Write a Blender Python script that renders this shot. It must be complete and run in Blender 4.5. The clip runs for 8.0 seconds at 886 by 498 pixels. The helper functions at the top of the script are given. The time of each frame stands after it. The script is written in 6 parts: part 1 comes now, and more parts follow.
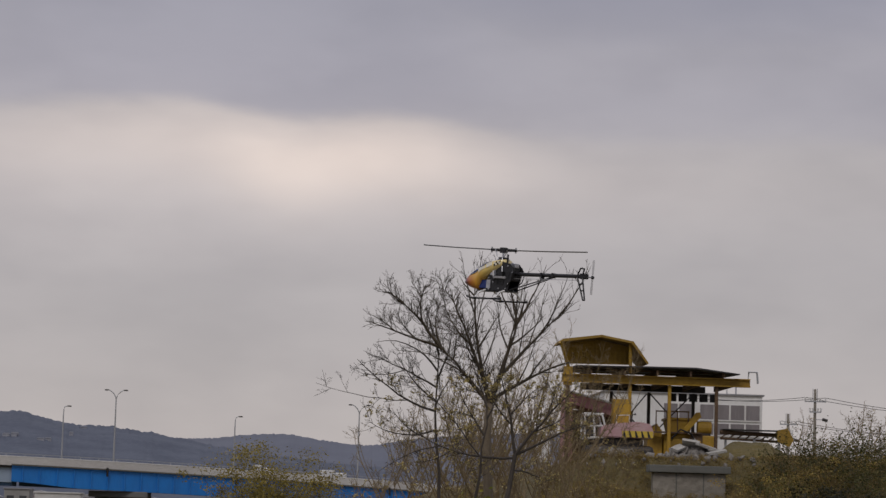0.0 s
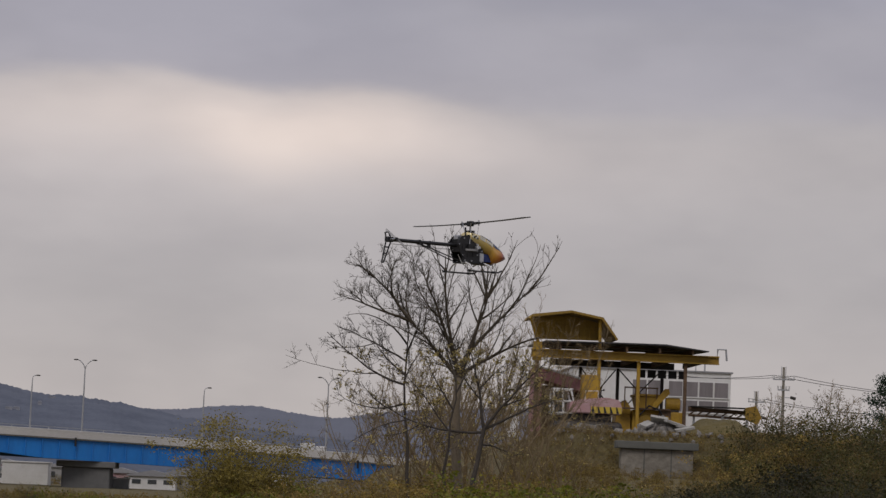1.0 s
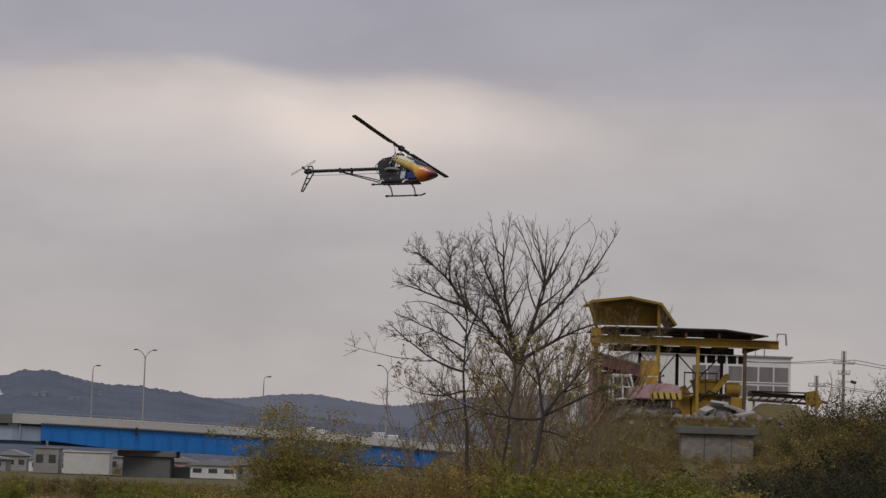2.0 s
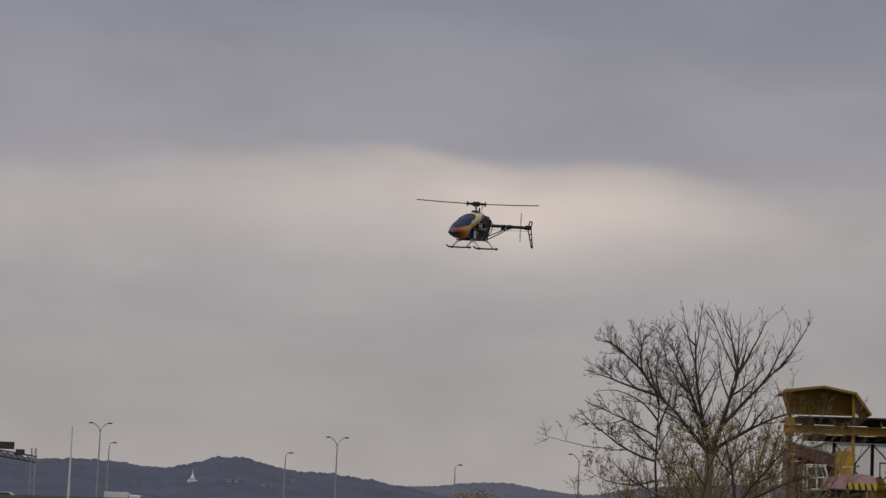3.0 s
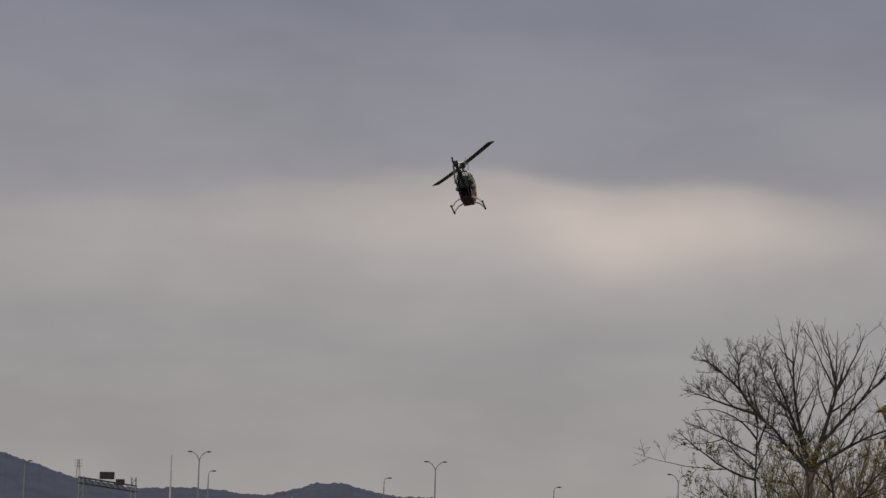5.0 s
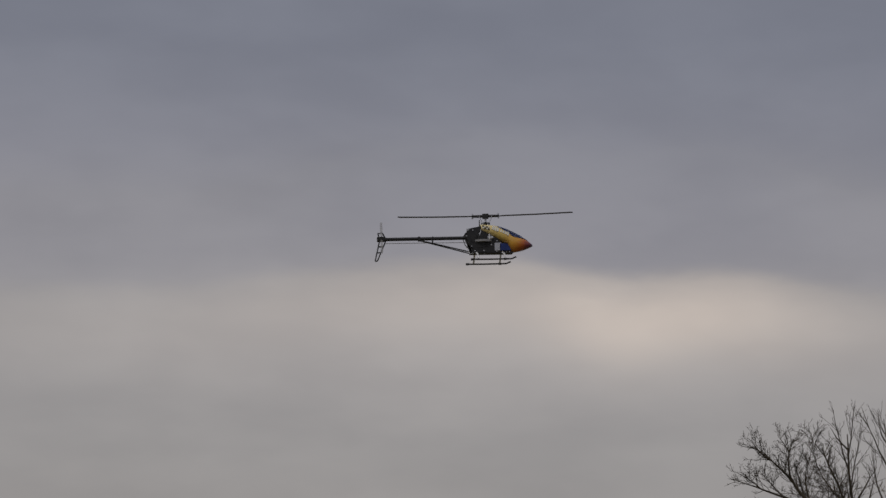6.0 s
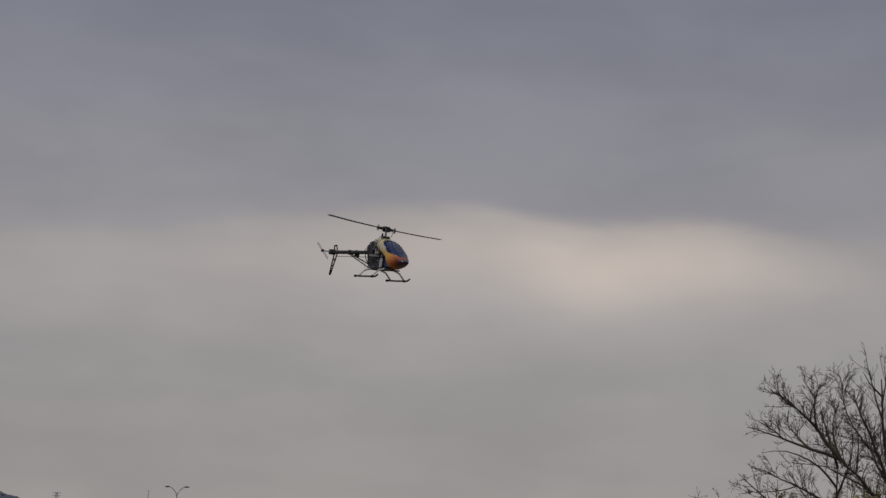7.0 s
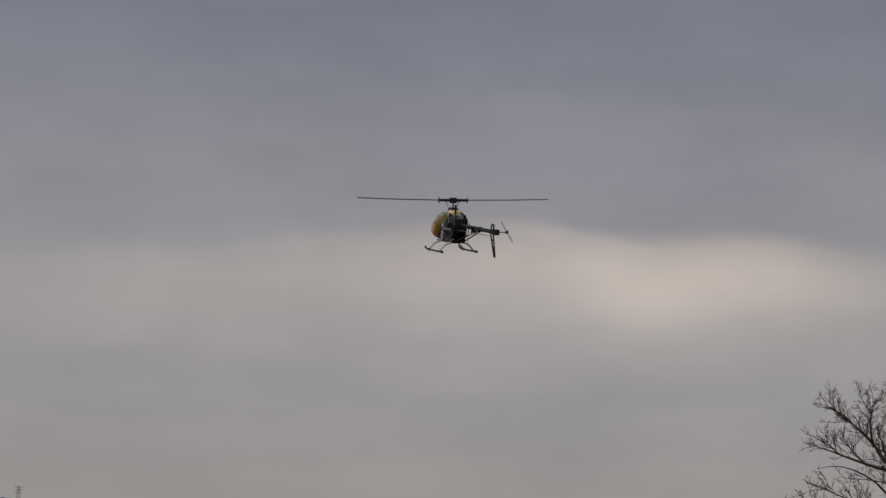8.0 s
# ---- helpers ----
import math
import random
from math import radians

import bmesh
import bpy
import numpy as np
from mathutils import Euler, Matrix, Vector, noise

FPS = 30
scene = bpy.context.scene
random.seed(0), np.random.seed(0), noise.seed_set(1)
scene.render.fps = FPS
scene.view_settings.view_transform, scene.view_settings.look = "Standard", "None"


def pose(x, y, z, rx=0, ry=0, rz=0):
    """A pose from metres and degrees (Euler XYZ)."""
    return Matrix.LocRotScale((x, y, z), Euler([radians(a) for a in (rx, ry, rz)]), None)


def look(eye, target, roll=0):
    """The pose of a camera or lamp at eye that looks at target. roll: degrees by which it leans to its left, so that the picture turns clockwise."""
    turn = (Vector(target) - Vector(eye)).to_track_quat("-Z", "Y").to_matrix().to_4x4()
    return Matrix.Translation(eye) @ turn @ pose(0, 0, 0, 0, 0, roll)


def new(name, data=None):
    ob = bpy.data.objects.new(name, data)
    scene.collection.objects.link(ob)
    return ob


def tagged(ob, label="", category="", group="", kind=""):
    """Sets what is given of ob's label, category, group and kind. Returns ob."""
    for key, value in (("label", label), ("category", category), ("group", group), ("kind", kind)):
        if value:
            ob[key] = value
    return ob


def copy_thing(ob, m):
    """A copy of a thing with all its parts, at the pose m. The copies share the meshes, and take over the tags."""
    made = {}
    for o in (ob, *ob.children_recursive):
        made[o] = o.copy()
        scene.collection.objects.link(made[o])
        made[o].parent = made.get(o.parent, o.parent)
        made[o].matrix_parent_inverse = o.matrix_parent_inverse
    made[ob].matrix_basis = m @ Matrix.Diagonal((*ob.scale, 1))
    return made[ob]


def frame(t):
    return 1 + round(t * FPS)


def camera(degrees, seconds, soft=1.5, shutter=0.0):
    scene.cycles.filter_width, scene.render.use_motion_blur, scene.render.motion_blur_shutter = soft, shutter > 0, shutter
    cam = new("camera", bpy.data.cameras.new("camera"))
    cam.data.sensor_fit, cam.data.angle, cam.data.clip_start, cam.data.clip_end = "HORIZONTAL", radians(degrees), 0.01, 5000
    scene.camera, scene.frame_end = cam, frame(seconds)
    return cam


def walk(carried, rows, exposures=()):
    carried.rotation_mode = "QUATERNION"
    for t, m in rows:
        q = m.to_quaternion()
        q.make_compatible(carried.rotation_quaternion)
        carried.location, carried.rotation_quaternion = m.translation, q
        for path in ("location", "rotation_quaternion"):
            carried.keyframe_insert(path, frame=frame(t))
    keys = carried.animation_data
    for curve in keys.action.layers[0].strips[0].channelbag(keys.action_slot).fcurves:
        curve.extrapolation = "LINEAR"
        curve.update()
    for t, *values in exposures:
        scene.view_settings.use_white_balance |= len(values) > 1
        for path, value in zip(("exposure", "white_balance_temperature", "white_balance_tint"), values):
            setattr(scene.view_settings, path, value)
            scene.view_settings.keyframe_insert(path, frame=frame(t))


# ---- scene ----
# ---------------------------------------------------------------- camera
cam = camera(20.0, 8.0, soft=1.45)
walk(cam, [
    (0, pose(0.00, 0.00, 1.60, 96.08, -1.66, -3.52)),
    (0.2, pose(0.00, 0.00, 1.60, 95.10, -1.65, -3.39)),
    (0.35, pose(0.00, 0.00, 1.60, 95.48, -1.65, -3.78)),
    (0.5, pose(0.00, 0.00, 1.60, 95.77, -1.64, -4.17)),
    (0.6, pose(0.00, 0.00, 1.60, 95.80, -1.77, -4.26)),
    (0.8, pose(0.00, 0.00, 1.60, 96.03, -2.04, -4.51)),
    (1, pose(0.00, 0.00, 1.60, 95.51, -2.30, -4.25)),
    (1.2, pose(0.00, 0.00, 1.60, 94.59, -2.09, -3.81)),
    (2.3, pose(0.00, 0.00, 1.60, 95.48, -1.86, -1.72)),
    (2.5, pose(0.00, 0.00, 1.60, 95.71, -2.00, -0.17)),
    (2.7, pose(0.00, 0.00, 1.60, 96.16, -2.15, 0.97)),
    (2.9, pose(0.00, 0.00, 1.60, 96.71, -2.30, 1.37)),
    (3, pose(0.00, 0.00, 1.60, 97.02, -2.38, 1.45)),
    (3.3, pose(0.00, 0.00, 1.60, 96.88, -2.72, 1.85)),
    (3.5, pose(0.00, 0.00, 1.60, 96.56, -2.95, 2.42)),
    (3.7, pose(0.00, 0.00, 1.60, 97.16, -2.34, 3.34)),
    (4, pose(0.00, 0.00, 1.60, 96.24, -1.43, 5.28)),
    (4.5, pose(0.00, 0.00, 1.60, 96.58, -1.34, 4.18)),
    (4.7, pose(0.00, 0.00, 1.60, 96.98, -1.55, 3.66)),
    (5.8, pose(0.00, 0.00, 1.60, 98.80, -1.17, 4.09)),
    (6, pose(-0.63, 4.31, 1.91, 99.50, -1.38, 4.07)),
    (6.2, pose(-1.13, 7.76, 2.16, 100.31, -0.89, 3.44)),
    (6.5, pose(-1.57, 10.77, 2.38, 99.69, -1.03, 1.96)),
    (7, pose(-1.57, 10.77, 2.38, 98.29, -1.91, 3.24)),
    (7.2, pose(-1.57, 10.77, 2.38, 97.97, -1.81, 4.52)),
    (7.4, pose(-1.57, 10.77, 2.38, 98.13, -0.27, 5.44)),
    (7.7, pose(-1.57, 10.77, 2.38, 98.28, -1.39, 5.75)),
    (8, pose(-1.57, 10.77, 2.38, 98.64, -1.72, 4.50)),
], exposures=[(0, 0.2, 6500, 13.5), (1.2, 0.22, 6500, 13.5), (2.5, 0.08, 6500, 12), (3.5, -0.2, 6500, 11.5), (4.5, -0.22, 6450, 11), (6.0, -0.28, 6500, 10), (8.0, -0.30, 6500, 10)])

# ---------------------------------------------------------------- world and light
SUN_EL, SUN_AZ = 48.0, 200.0   # degrees; azimuth clockwise from +y


def build_world():
    w = bpy.data.worlds.new("overcast_sky")
    w.use_nodes = True
    nt = w.node_tree
    nt.nodes.clear()
    N = nt.nodes.new

    def val(op, a, b=None, c=None, clamp=False):
        n = N("ShaderNodeMath")
        n.operation, n.use_clamp = op, clamp
        for i, v in enumerate((a, b, c)):
            if v is None:
                continue
            if isinstance(v, (int, float)):
                n.inputs[i].default_value = v
            else:
                nt.links.new(v, n.inputs[i])
        return n.outputs[0]

    def step(x, lo, hi):
        n = N("ShaderNodeMapRange")
        n.interpolation_type = "SMOOTHSTEP"
        nt.links.new(x, n.inputs[0])
        n.inputs[1].default_value, n.inputs[2].default_value = lo, hi
        return n.outputs[0]

    def mix(f, a, b):
        n = N("ShaderNodeMix")
        n.data_type = "RGBA"
        if isinstance(f, (int, float)):
            n.inputs[0].default_value = f
        else:
            nt.links.new(f, n.inputs[0])
        for s, v in ((6, a), (7, b)):
            if isinstance(v, tuple):
                n.inputs[s].default_value = (*v, 1)
            else:
                nt.links.new(v, n.inputs[s])
        return n.outputs[2]

    def noise_tex(vec, scale, detail, stretch):
        m = N("ShaderNodeMapping")
        m.inputs["Scale"].default_value = stretch
        nt.links.new(vec, m.inputs[0])
        n = N("ShaderNodeTexNoise")
        n.inputs["Scale"].default_value, n.inputs["Detail"].default_value = scale, detail
        nt.links.new(m.outputs[0], n.inputs[0])
        return n.outputs[0]

    tc = N("ShaderNodeTexCoord")
    sep = N("ShaderNodeSeparateXYZ")
    nt.links.new(tc.outputs["Generated"], sep.inputs[0])
    el = val("MULTIPLY", val("ARCSINE", sep.outputs[2]), 57.2958)
    az = val("MULTIPLY", val("ARCTAN2", sep.outputs[0], sep.outputs[1]), 57.2958)
    fine = noise_tex(tc.outputs["Generated"], 26.0, 4.0, (1, 1, 2.8))
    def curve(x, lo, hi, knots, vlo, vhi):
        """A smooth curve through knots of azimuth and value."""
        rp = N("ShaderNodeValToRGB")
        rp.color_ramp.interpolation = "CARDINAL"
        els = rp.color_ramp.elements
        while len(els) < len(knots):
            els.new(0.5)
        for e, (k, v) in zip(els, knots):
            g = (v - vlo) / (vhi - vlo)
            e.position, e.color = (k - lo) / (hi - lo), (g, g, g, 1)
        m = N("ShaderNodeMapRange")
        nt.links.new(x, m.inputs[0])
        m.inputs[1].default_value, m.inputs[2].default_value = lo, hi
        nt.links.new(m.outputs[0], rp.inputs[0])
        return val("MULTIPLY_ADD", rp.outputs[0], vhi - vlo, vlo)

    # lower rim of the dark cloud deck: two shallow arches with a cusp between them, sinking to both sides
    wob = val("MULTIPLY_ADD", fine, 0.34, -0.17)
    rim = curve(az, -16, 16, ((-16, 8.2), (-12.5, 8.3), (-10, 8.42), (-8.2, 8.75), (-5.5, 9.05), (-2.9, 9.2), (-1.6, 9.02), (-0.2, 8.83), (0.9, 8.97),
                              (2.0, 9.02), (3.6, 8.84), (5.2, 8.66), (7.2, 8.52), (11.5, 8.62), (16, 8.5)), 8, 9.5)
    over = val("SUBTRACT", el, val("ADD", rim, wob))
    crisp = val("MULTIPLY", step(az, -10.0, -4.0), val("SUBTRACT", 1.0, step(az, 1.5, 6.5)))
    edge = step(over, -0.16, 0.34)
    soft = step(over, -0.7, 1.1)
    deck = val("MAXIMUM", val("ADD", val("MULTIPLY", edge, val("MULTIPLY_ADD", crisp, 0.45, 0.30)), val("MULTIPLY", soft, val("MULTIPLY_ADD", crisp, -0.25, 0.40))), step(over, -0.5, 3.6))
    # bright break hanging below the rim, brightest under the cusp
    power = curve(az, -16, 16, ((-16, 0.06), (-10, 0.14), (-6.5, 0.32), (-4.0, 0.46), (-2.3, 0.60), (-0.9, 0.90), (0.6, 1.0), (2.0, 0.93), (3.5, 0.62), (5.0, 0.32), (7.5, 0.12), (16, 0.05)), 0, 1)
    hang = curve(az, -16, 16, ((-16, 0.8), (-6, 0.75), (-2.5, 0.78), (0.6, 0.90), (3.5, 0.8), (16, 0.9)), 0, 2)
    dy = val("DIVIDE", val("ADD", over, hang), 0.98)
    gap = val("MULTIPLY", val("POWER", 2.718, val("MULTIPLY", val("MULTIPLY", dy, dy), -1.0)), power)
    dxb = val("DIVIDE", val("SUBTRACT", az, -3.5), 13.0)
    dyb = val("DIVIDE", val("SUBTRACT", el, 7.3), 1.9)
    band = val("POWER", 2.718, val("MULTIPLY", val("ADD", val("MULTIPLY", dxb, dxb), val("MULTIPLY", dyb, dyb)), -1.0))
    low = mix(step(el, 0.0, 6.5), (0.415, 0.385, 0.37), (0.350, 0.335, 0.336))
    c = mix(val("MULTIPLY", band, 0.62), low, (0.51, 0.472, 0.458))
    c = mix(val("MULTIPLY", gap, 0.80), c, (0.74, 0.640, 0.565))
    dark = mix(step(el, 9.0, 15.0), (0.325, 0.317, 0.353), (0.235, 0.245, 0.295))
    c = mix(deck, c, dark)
    # streaks within the cloud
    n = N("ShaderNodeMix")
    n.data_type, n.blend_type = "RGBA", "MULTIPLY"
    n.inputs[0].default_value = 1.0
    nt.links.new(c, n.inputs[6])
    nt.links.new(mix(fine, (0.945, 0.945, 0.95), (1.05, 1.05, 1.045)), n.inputs[7])
    c = n.outputs[2]
    mid = noise_tex(tc.outputs["Generated"], 13.0, 3.0, (1, 1, 2.2))
    n = N("ShaderNodeMix")
    n.data_type, n.blend_type = "RGBA", "MULTIPLY"
    n.inputs[0].default_value = 1.0
    nt.links.new(c, n.inputs[6])
    nt.links.new(mix(step(mid, 0.3, 0.7), (0.95, 0.95, 0.955), (1.05, 1.048, 1.045)), n.inputs[7])
    c = n.outputs[2]
    # towards the zenith the deck brightens again, as thin overcast does
    c = mix(step(el, 17.0, 60.0), c, (0.50, 0.50, 0.54))
    sky = N("ShaderNodeTexSky")
    sky.sky_type, sky.sun_disc = "NISHITA", False
    sky.sun_elevation, sky.sun_rotation = radians(SUN_EL), radians(SUN_AZ)
    scaled = N("ShaderNodeVectorMath")
    scaled.operation = "SCALE"
    nt.links.new(sky.outputs[0], scaled.inputs[0])
    scaled.inputs["Scale"].default_value = 0.08
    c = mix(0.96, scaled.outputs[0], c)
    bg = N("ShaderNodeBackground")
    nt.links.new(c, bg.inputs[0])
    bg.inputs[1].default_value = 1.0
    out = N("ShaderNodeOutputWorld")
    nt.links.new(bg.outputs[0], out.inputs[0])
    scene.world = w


build_world()
sun = new("sun", bpy.data.lights.new("sun", "SUN"))
sun.data.energy, sun.data.angle, sun.data.color = 0.9, radians(25), (1.0, 0.95, 0.88)
sun.matrix_world = look((0, 0, 0), (-math.sin(radians(SUN_AZ)) * math.cos(radians(SUN_EL)),
                                     -math.cos(radians(SUN_AZ)) * math.cos(radians(SUN_EL)), -math.sin(radians(SUN_EL))))


# ---------------------------------------------------------------- materials
def mat(name, a, b=None, rough=0.7, metal=0.0, scale=3.0, bump=0.0, fine=6.0, axis=(1, 1, 1), spread=0.0, coat=0.0, stain=0.35):
    """Two colours mixed by noise at two scales; spread varies it from piece to piece; bump gives relief."""
    b = b or tuple(v * 0.72 for v in a)
    m = bpy.data.materials.new(name)
    m.use_nodes = True
    nt = m.node_tree
    p = nt.nodes["Principled BSDF"]
    tc = nt.nodes.new("ShaderNodeTexCoord")
    mp = nt.nodes.new("ShaderNodeMapping")
    mp.inputs["Scale"].default_value = axis
    nt.links.new(tc.outputs["Object"], mp.inputs[0])
    outs = []
    for s, d in ((scale, 3.0), (scale * fine, 5.0)):
        n = nt.nodes.new("ShaderNodeTexNoise")
        n.inputs["Scale"].default_value, n.inputs["Detail"].default_value = s, d
        nt.links.new(mp.outputs[0], n.inputs[0])
        outs.append(n.outputs[0])
    mx = nt.nodes.new("ShaderNodeMath")
    mx.operation = "MULTIPLY_ADD"
    nt.links.new(outs[1], mx.inputs[0])
    mx.inputs[1].default_value = 0.9 * stain / 0.35
    sub = nt.nodes.new("ShaderNodeMath")
    sub.operation = "MULTIPLY_ADD"
    nt.links.new(outs[0], sub.inputs[0])
    sub.inputs[1].default_value, sub.inputs[2].default_value = 1.6, -0.8 + 0.05
    nt.links.new(sub.outputs[0], mx.inputs[2])
    fac = mx.outputs[0]
    if spread:
        oi = nt.nodes.new("ShaderNodeObjectInfo")
        ad = nt.nodes.new("ShaderNodeMath")
        ad.operation = "MULTIPLY_ADD"
        nt.links.new(oi.outputs["Random"], ad.inputs[0])
        ad.inputs[1].default_value = spread
        nt.links.new(fac, ad.inputs[2])
        fac = ad.outputs[0]
    cl = nt.nodes.new("ShaderNodeClamp")
    nt.links.new(fac, cl.inputs[0])
    cm = nt.nodes.new("ShaderNodeMix")
    cm.data_type = "RGBA"
    cm.inputs[6].default_value, cm.inputs[7].default_value = (*b, 1), (*a, 1)
    nt.links.new(cl.outputs[0], cm.inputs[0])
    nt.links.new(cm.outputs[2], p.inputs["Base Color"])
    p.inputs["Roughness"].default_value, p.inputs["Metallic"].default_value = rough, metal
    p.inputs["Coat Weight"].default_value = coat
    if bump:
        bp = nt.nodes.new("ShaderNodeBump")
        bp.inputs["Strength"].default_value = bump
        bp.inputs["Distance"].default_value = 0.3 / scale
        nt.links.new(outs[1], bp.inputs["Height"])
        nt.links.new(bp.outputs[0], p.inputs["Normal"])
    return m


def leaf_mat(name, cols, rough=0.6):
    """Leaves coloured leaf by leaf from a ramp, a little light passing through."""
    m = bpy.data.materials.new(name)
    m.use_nodes = True
    nt = m.node_tree
    p = nt.nodes["Principled BSDF"]
    ge = nt.nodes.new("ShaderNodeNewGeometry")
    rp = nt.nodes.new("ShaderNodeValToRGB")
    els = rp.color_ramp.elements
    els[0].color, els[1].color = (*cols[0], 1), (*cols[-1], 1)
    for i in range(1, len(cols) - 1):
        e = els.new(i / (len(cols) - 1))
        e.color = (*cols[i], 1)
    nt.links.new(ge.outputs["Random Per Island"], rp.inputs[0])
    oi = nt.nodes.new("ShaderNodeObjectInfo")
    mr = nt.nodes.new("ShaderNodeMapRange")
    mr.inputs[3].default_value, mr.inputs[4].default_value = 0.62, 1.42
    nt.links.new(oi.outputs["Random"], mr.inputs[0])
    vm = nt.nodes.new("ShaderNodeVectorMath")
    vm.operation = "SCALE"
    nt.links.new(rp.outputs[0], vm.inputs[0])
    nt.links.new(mr.outputs[0], vm.inputs["Scale"])
    tc = nt.nodes.new("ShaderNodeTexCoord")
    nz = nt.nodes.new("ShaderNodeTexNoise")
    nz.inputs["Scale"].default_value, nz.inputs["Detail"].default_value = 2.2, 3.0
    nt.links.new(tc.outputs["Object"], nz.inputs[0])
    pr = nt.nodes.new("ShaderNodeMapRange")
    pr.inputs[1].default_value, pr.inputs[2].default_value = 0.32, 0.68
    pr.inputs[3].default_value, pr.inputs[4].default_value = 0.45, 1.55
    nt.links.new(nz.outputs[0], pr.inputs[0])
    patch = nt.nodes.new("ShaderNodeVectorMath")
    patch.operation = "SCALE"
    nt.links.new(vm.outputs[0], patch.inputs[0])
    nt.links.new(pr.outputs[0], patch.inputs["Scale"])
    vm = patch
    nt.links.new(vm.outputs[0], p.inputs["Base Color"])
    p.inputs["Roughness"].default_value = rough
    tr = nt.nodes.new("ShaderNodeBsdfTranslucent")
    nt.links.new(vm.outputs[0], tr.inputs[0])
    ms = nt.nodes.new("ShaderNodeMixShader")
    ms.inputs[0].default_value = 0.45
    nt.links.new(p.outputs[0], ms.inputs[1])
    nt.links.new(tr.outputs[0], ms.inputs[2])
    nt.links.new(ms.outputs[0], nt.nodes["Material Output"].inputs[0])
    return m


def canopy_mat():
    """Airbrushed canopy: yellow at the back, orange, then dark red and violet at the nose."""
    m = bpy.data.materials.new("canopy_paint")
    m.use_nodes = True
    nt = m.node_tree
    p = nt.nodes["Principled BSDF"]
    tc = nt.nodes.new("ShaderNodeTexCoord")
    sp = nt.nodes.new("ShaderNodeSeparateXYZ")
    nt.links.new(tc.outputs["Object"], sp.inputs[0])
    nz = nt.nodes.new("ShaderNodeTexNoise")
    nz.inputs["Scale"].default_value = 14.0
    nt.links.new(tc.outputs["Object"], nz.inputs[0])
    k = nt.nodes.new("ShaderNodeMath")
    k.operation = "MULTIPLY_ADD"
    nt.links.new(sp.outputs[2], k.inputs[0])
    k.inputs[1].default_value = -0.75
    nt.links.new(sp.outputs[0], k.inputs[2])
    k2 = nt.nodes.new("ShaderNodeMath")
    k2.operation = "MULTIPLY_ADD"
    nt.links.new(nz.outputs[0], k2.inputs[0])
    k2.inputs[1].default_value = 0.07
    nt.links.new(k.outputs[0], k2.inputs[2])
    mr = nt.nodes.new("ShaderNodeMapRange")
    mr.inputs[1].default_value, mr.inputs[2].default_value = 0.05, 0.555
    nt.links.new(k2.outputs[0], mr.inputs[0])
    rp = nt.nodes.new("ShaderNodeValToRGB")
    els = rp.color_ramp.elements
    els[0].color, els[1].color = (0.78, 0.65, 0.32, 1), (0.035, 0.015, 0.06, 1)
    for pos, c in ((0.42, (0.78, 0.57, 0.17)), (0.70, (0.72, 0.36, 0.05)), (0.85, (0.50, 0.12, 0.02)), (0.94, (0.16, 0.025, 0.04))):
        e = els.new(pos)
        e.color = (*c, 1)
    nt.links.new(mr.outputs[0], rp.inputs[0])
    nt.links.new(rp.outputs[0], p.inputs["Base Color"])
    p.inputs["Roughness"].default_value, p.inputs["Coat Weight"].default_value = 0.32, 0.5
    return m


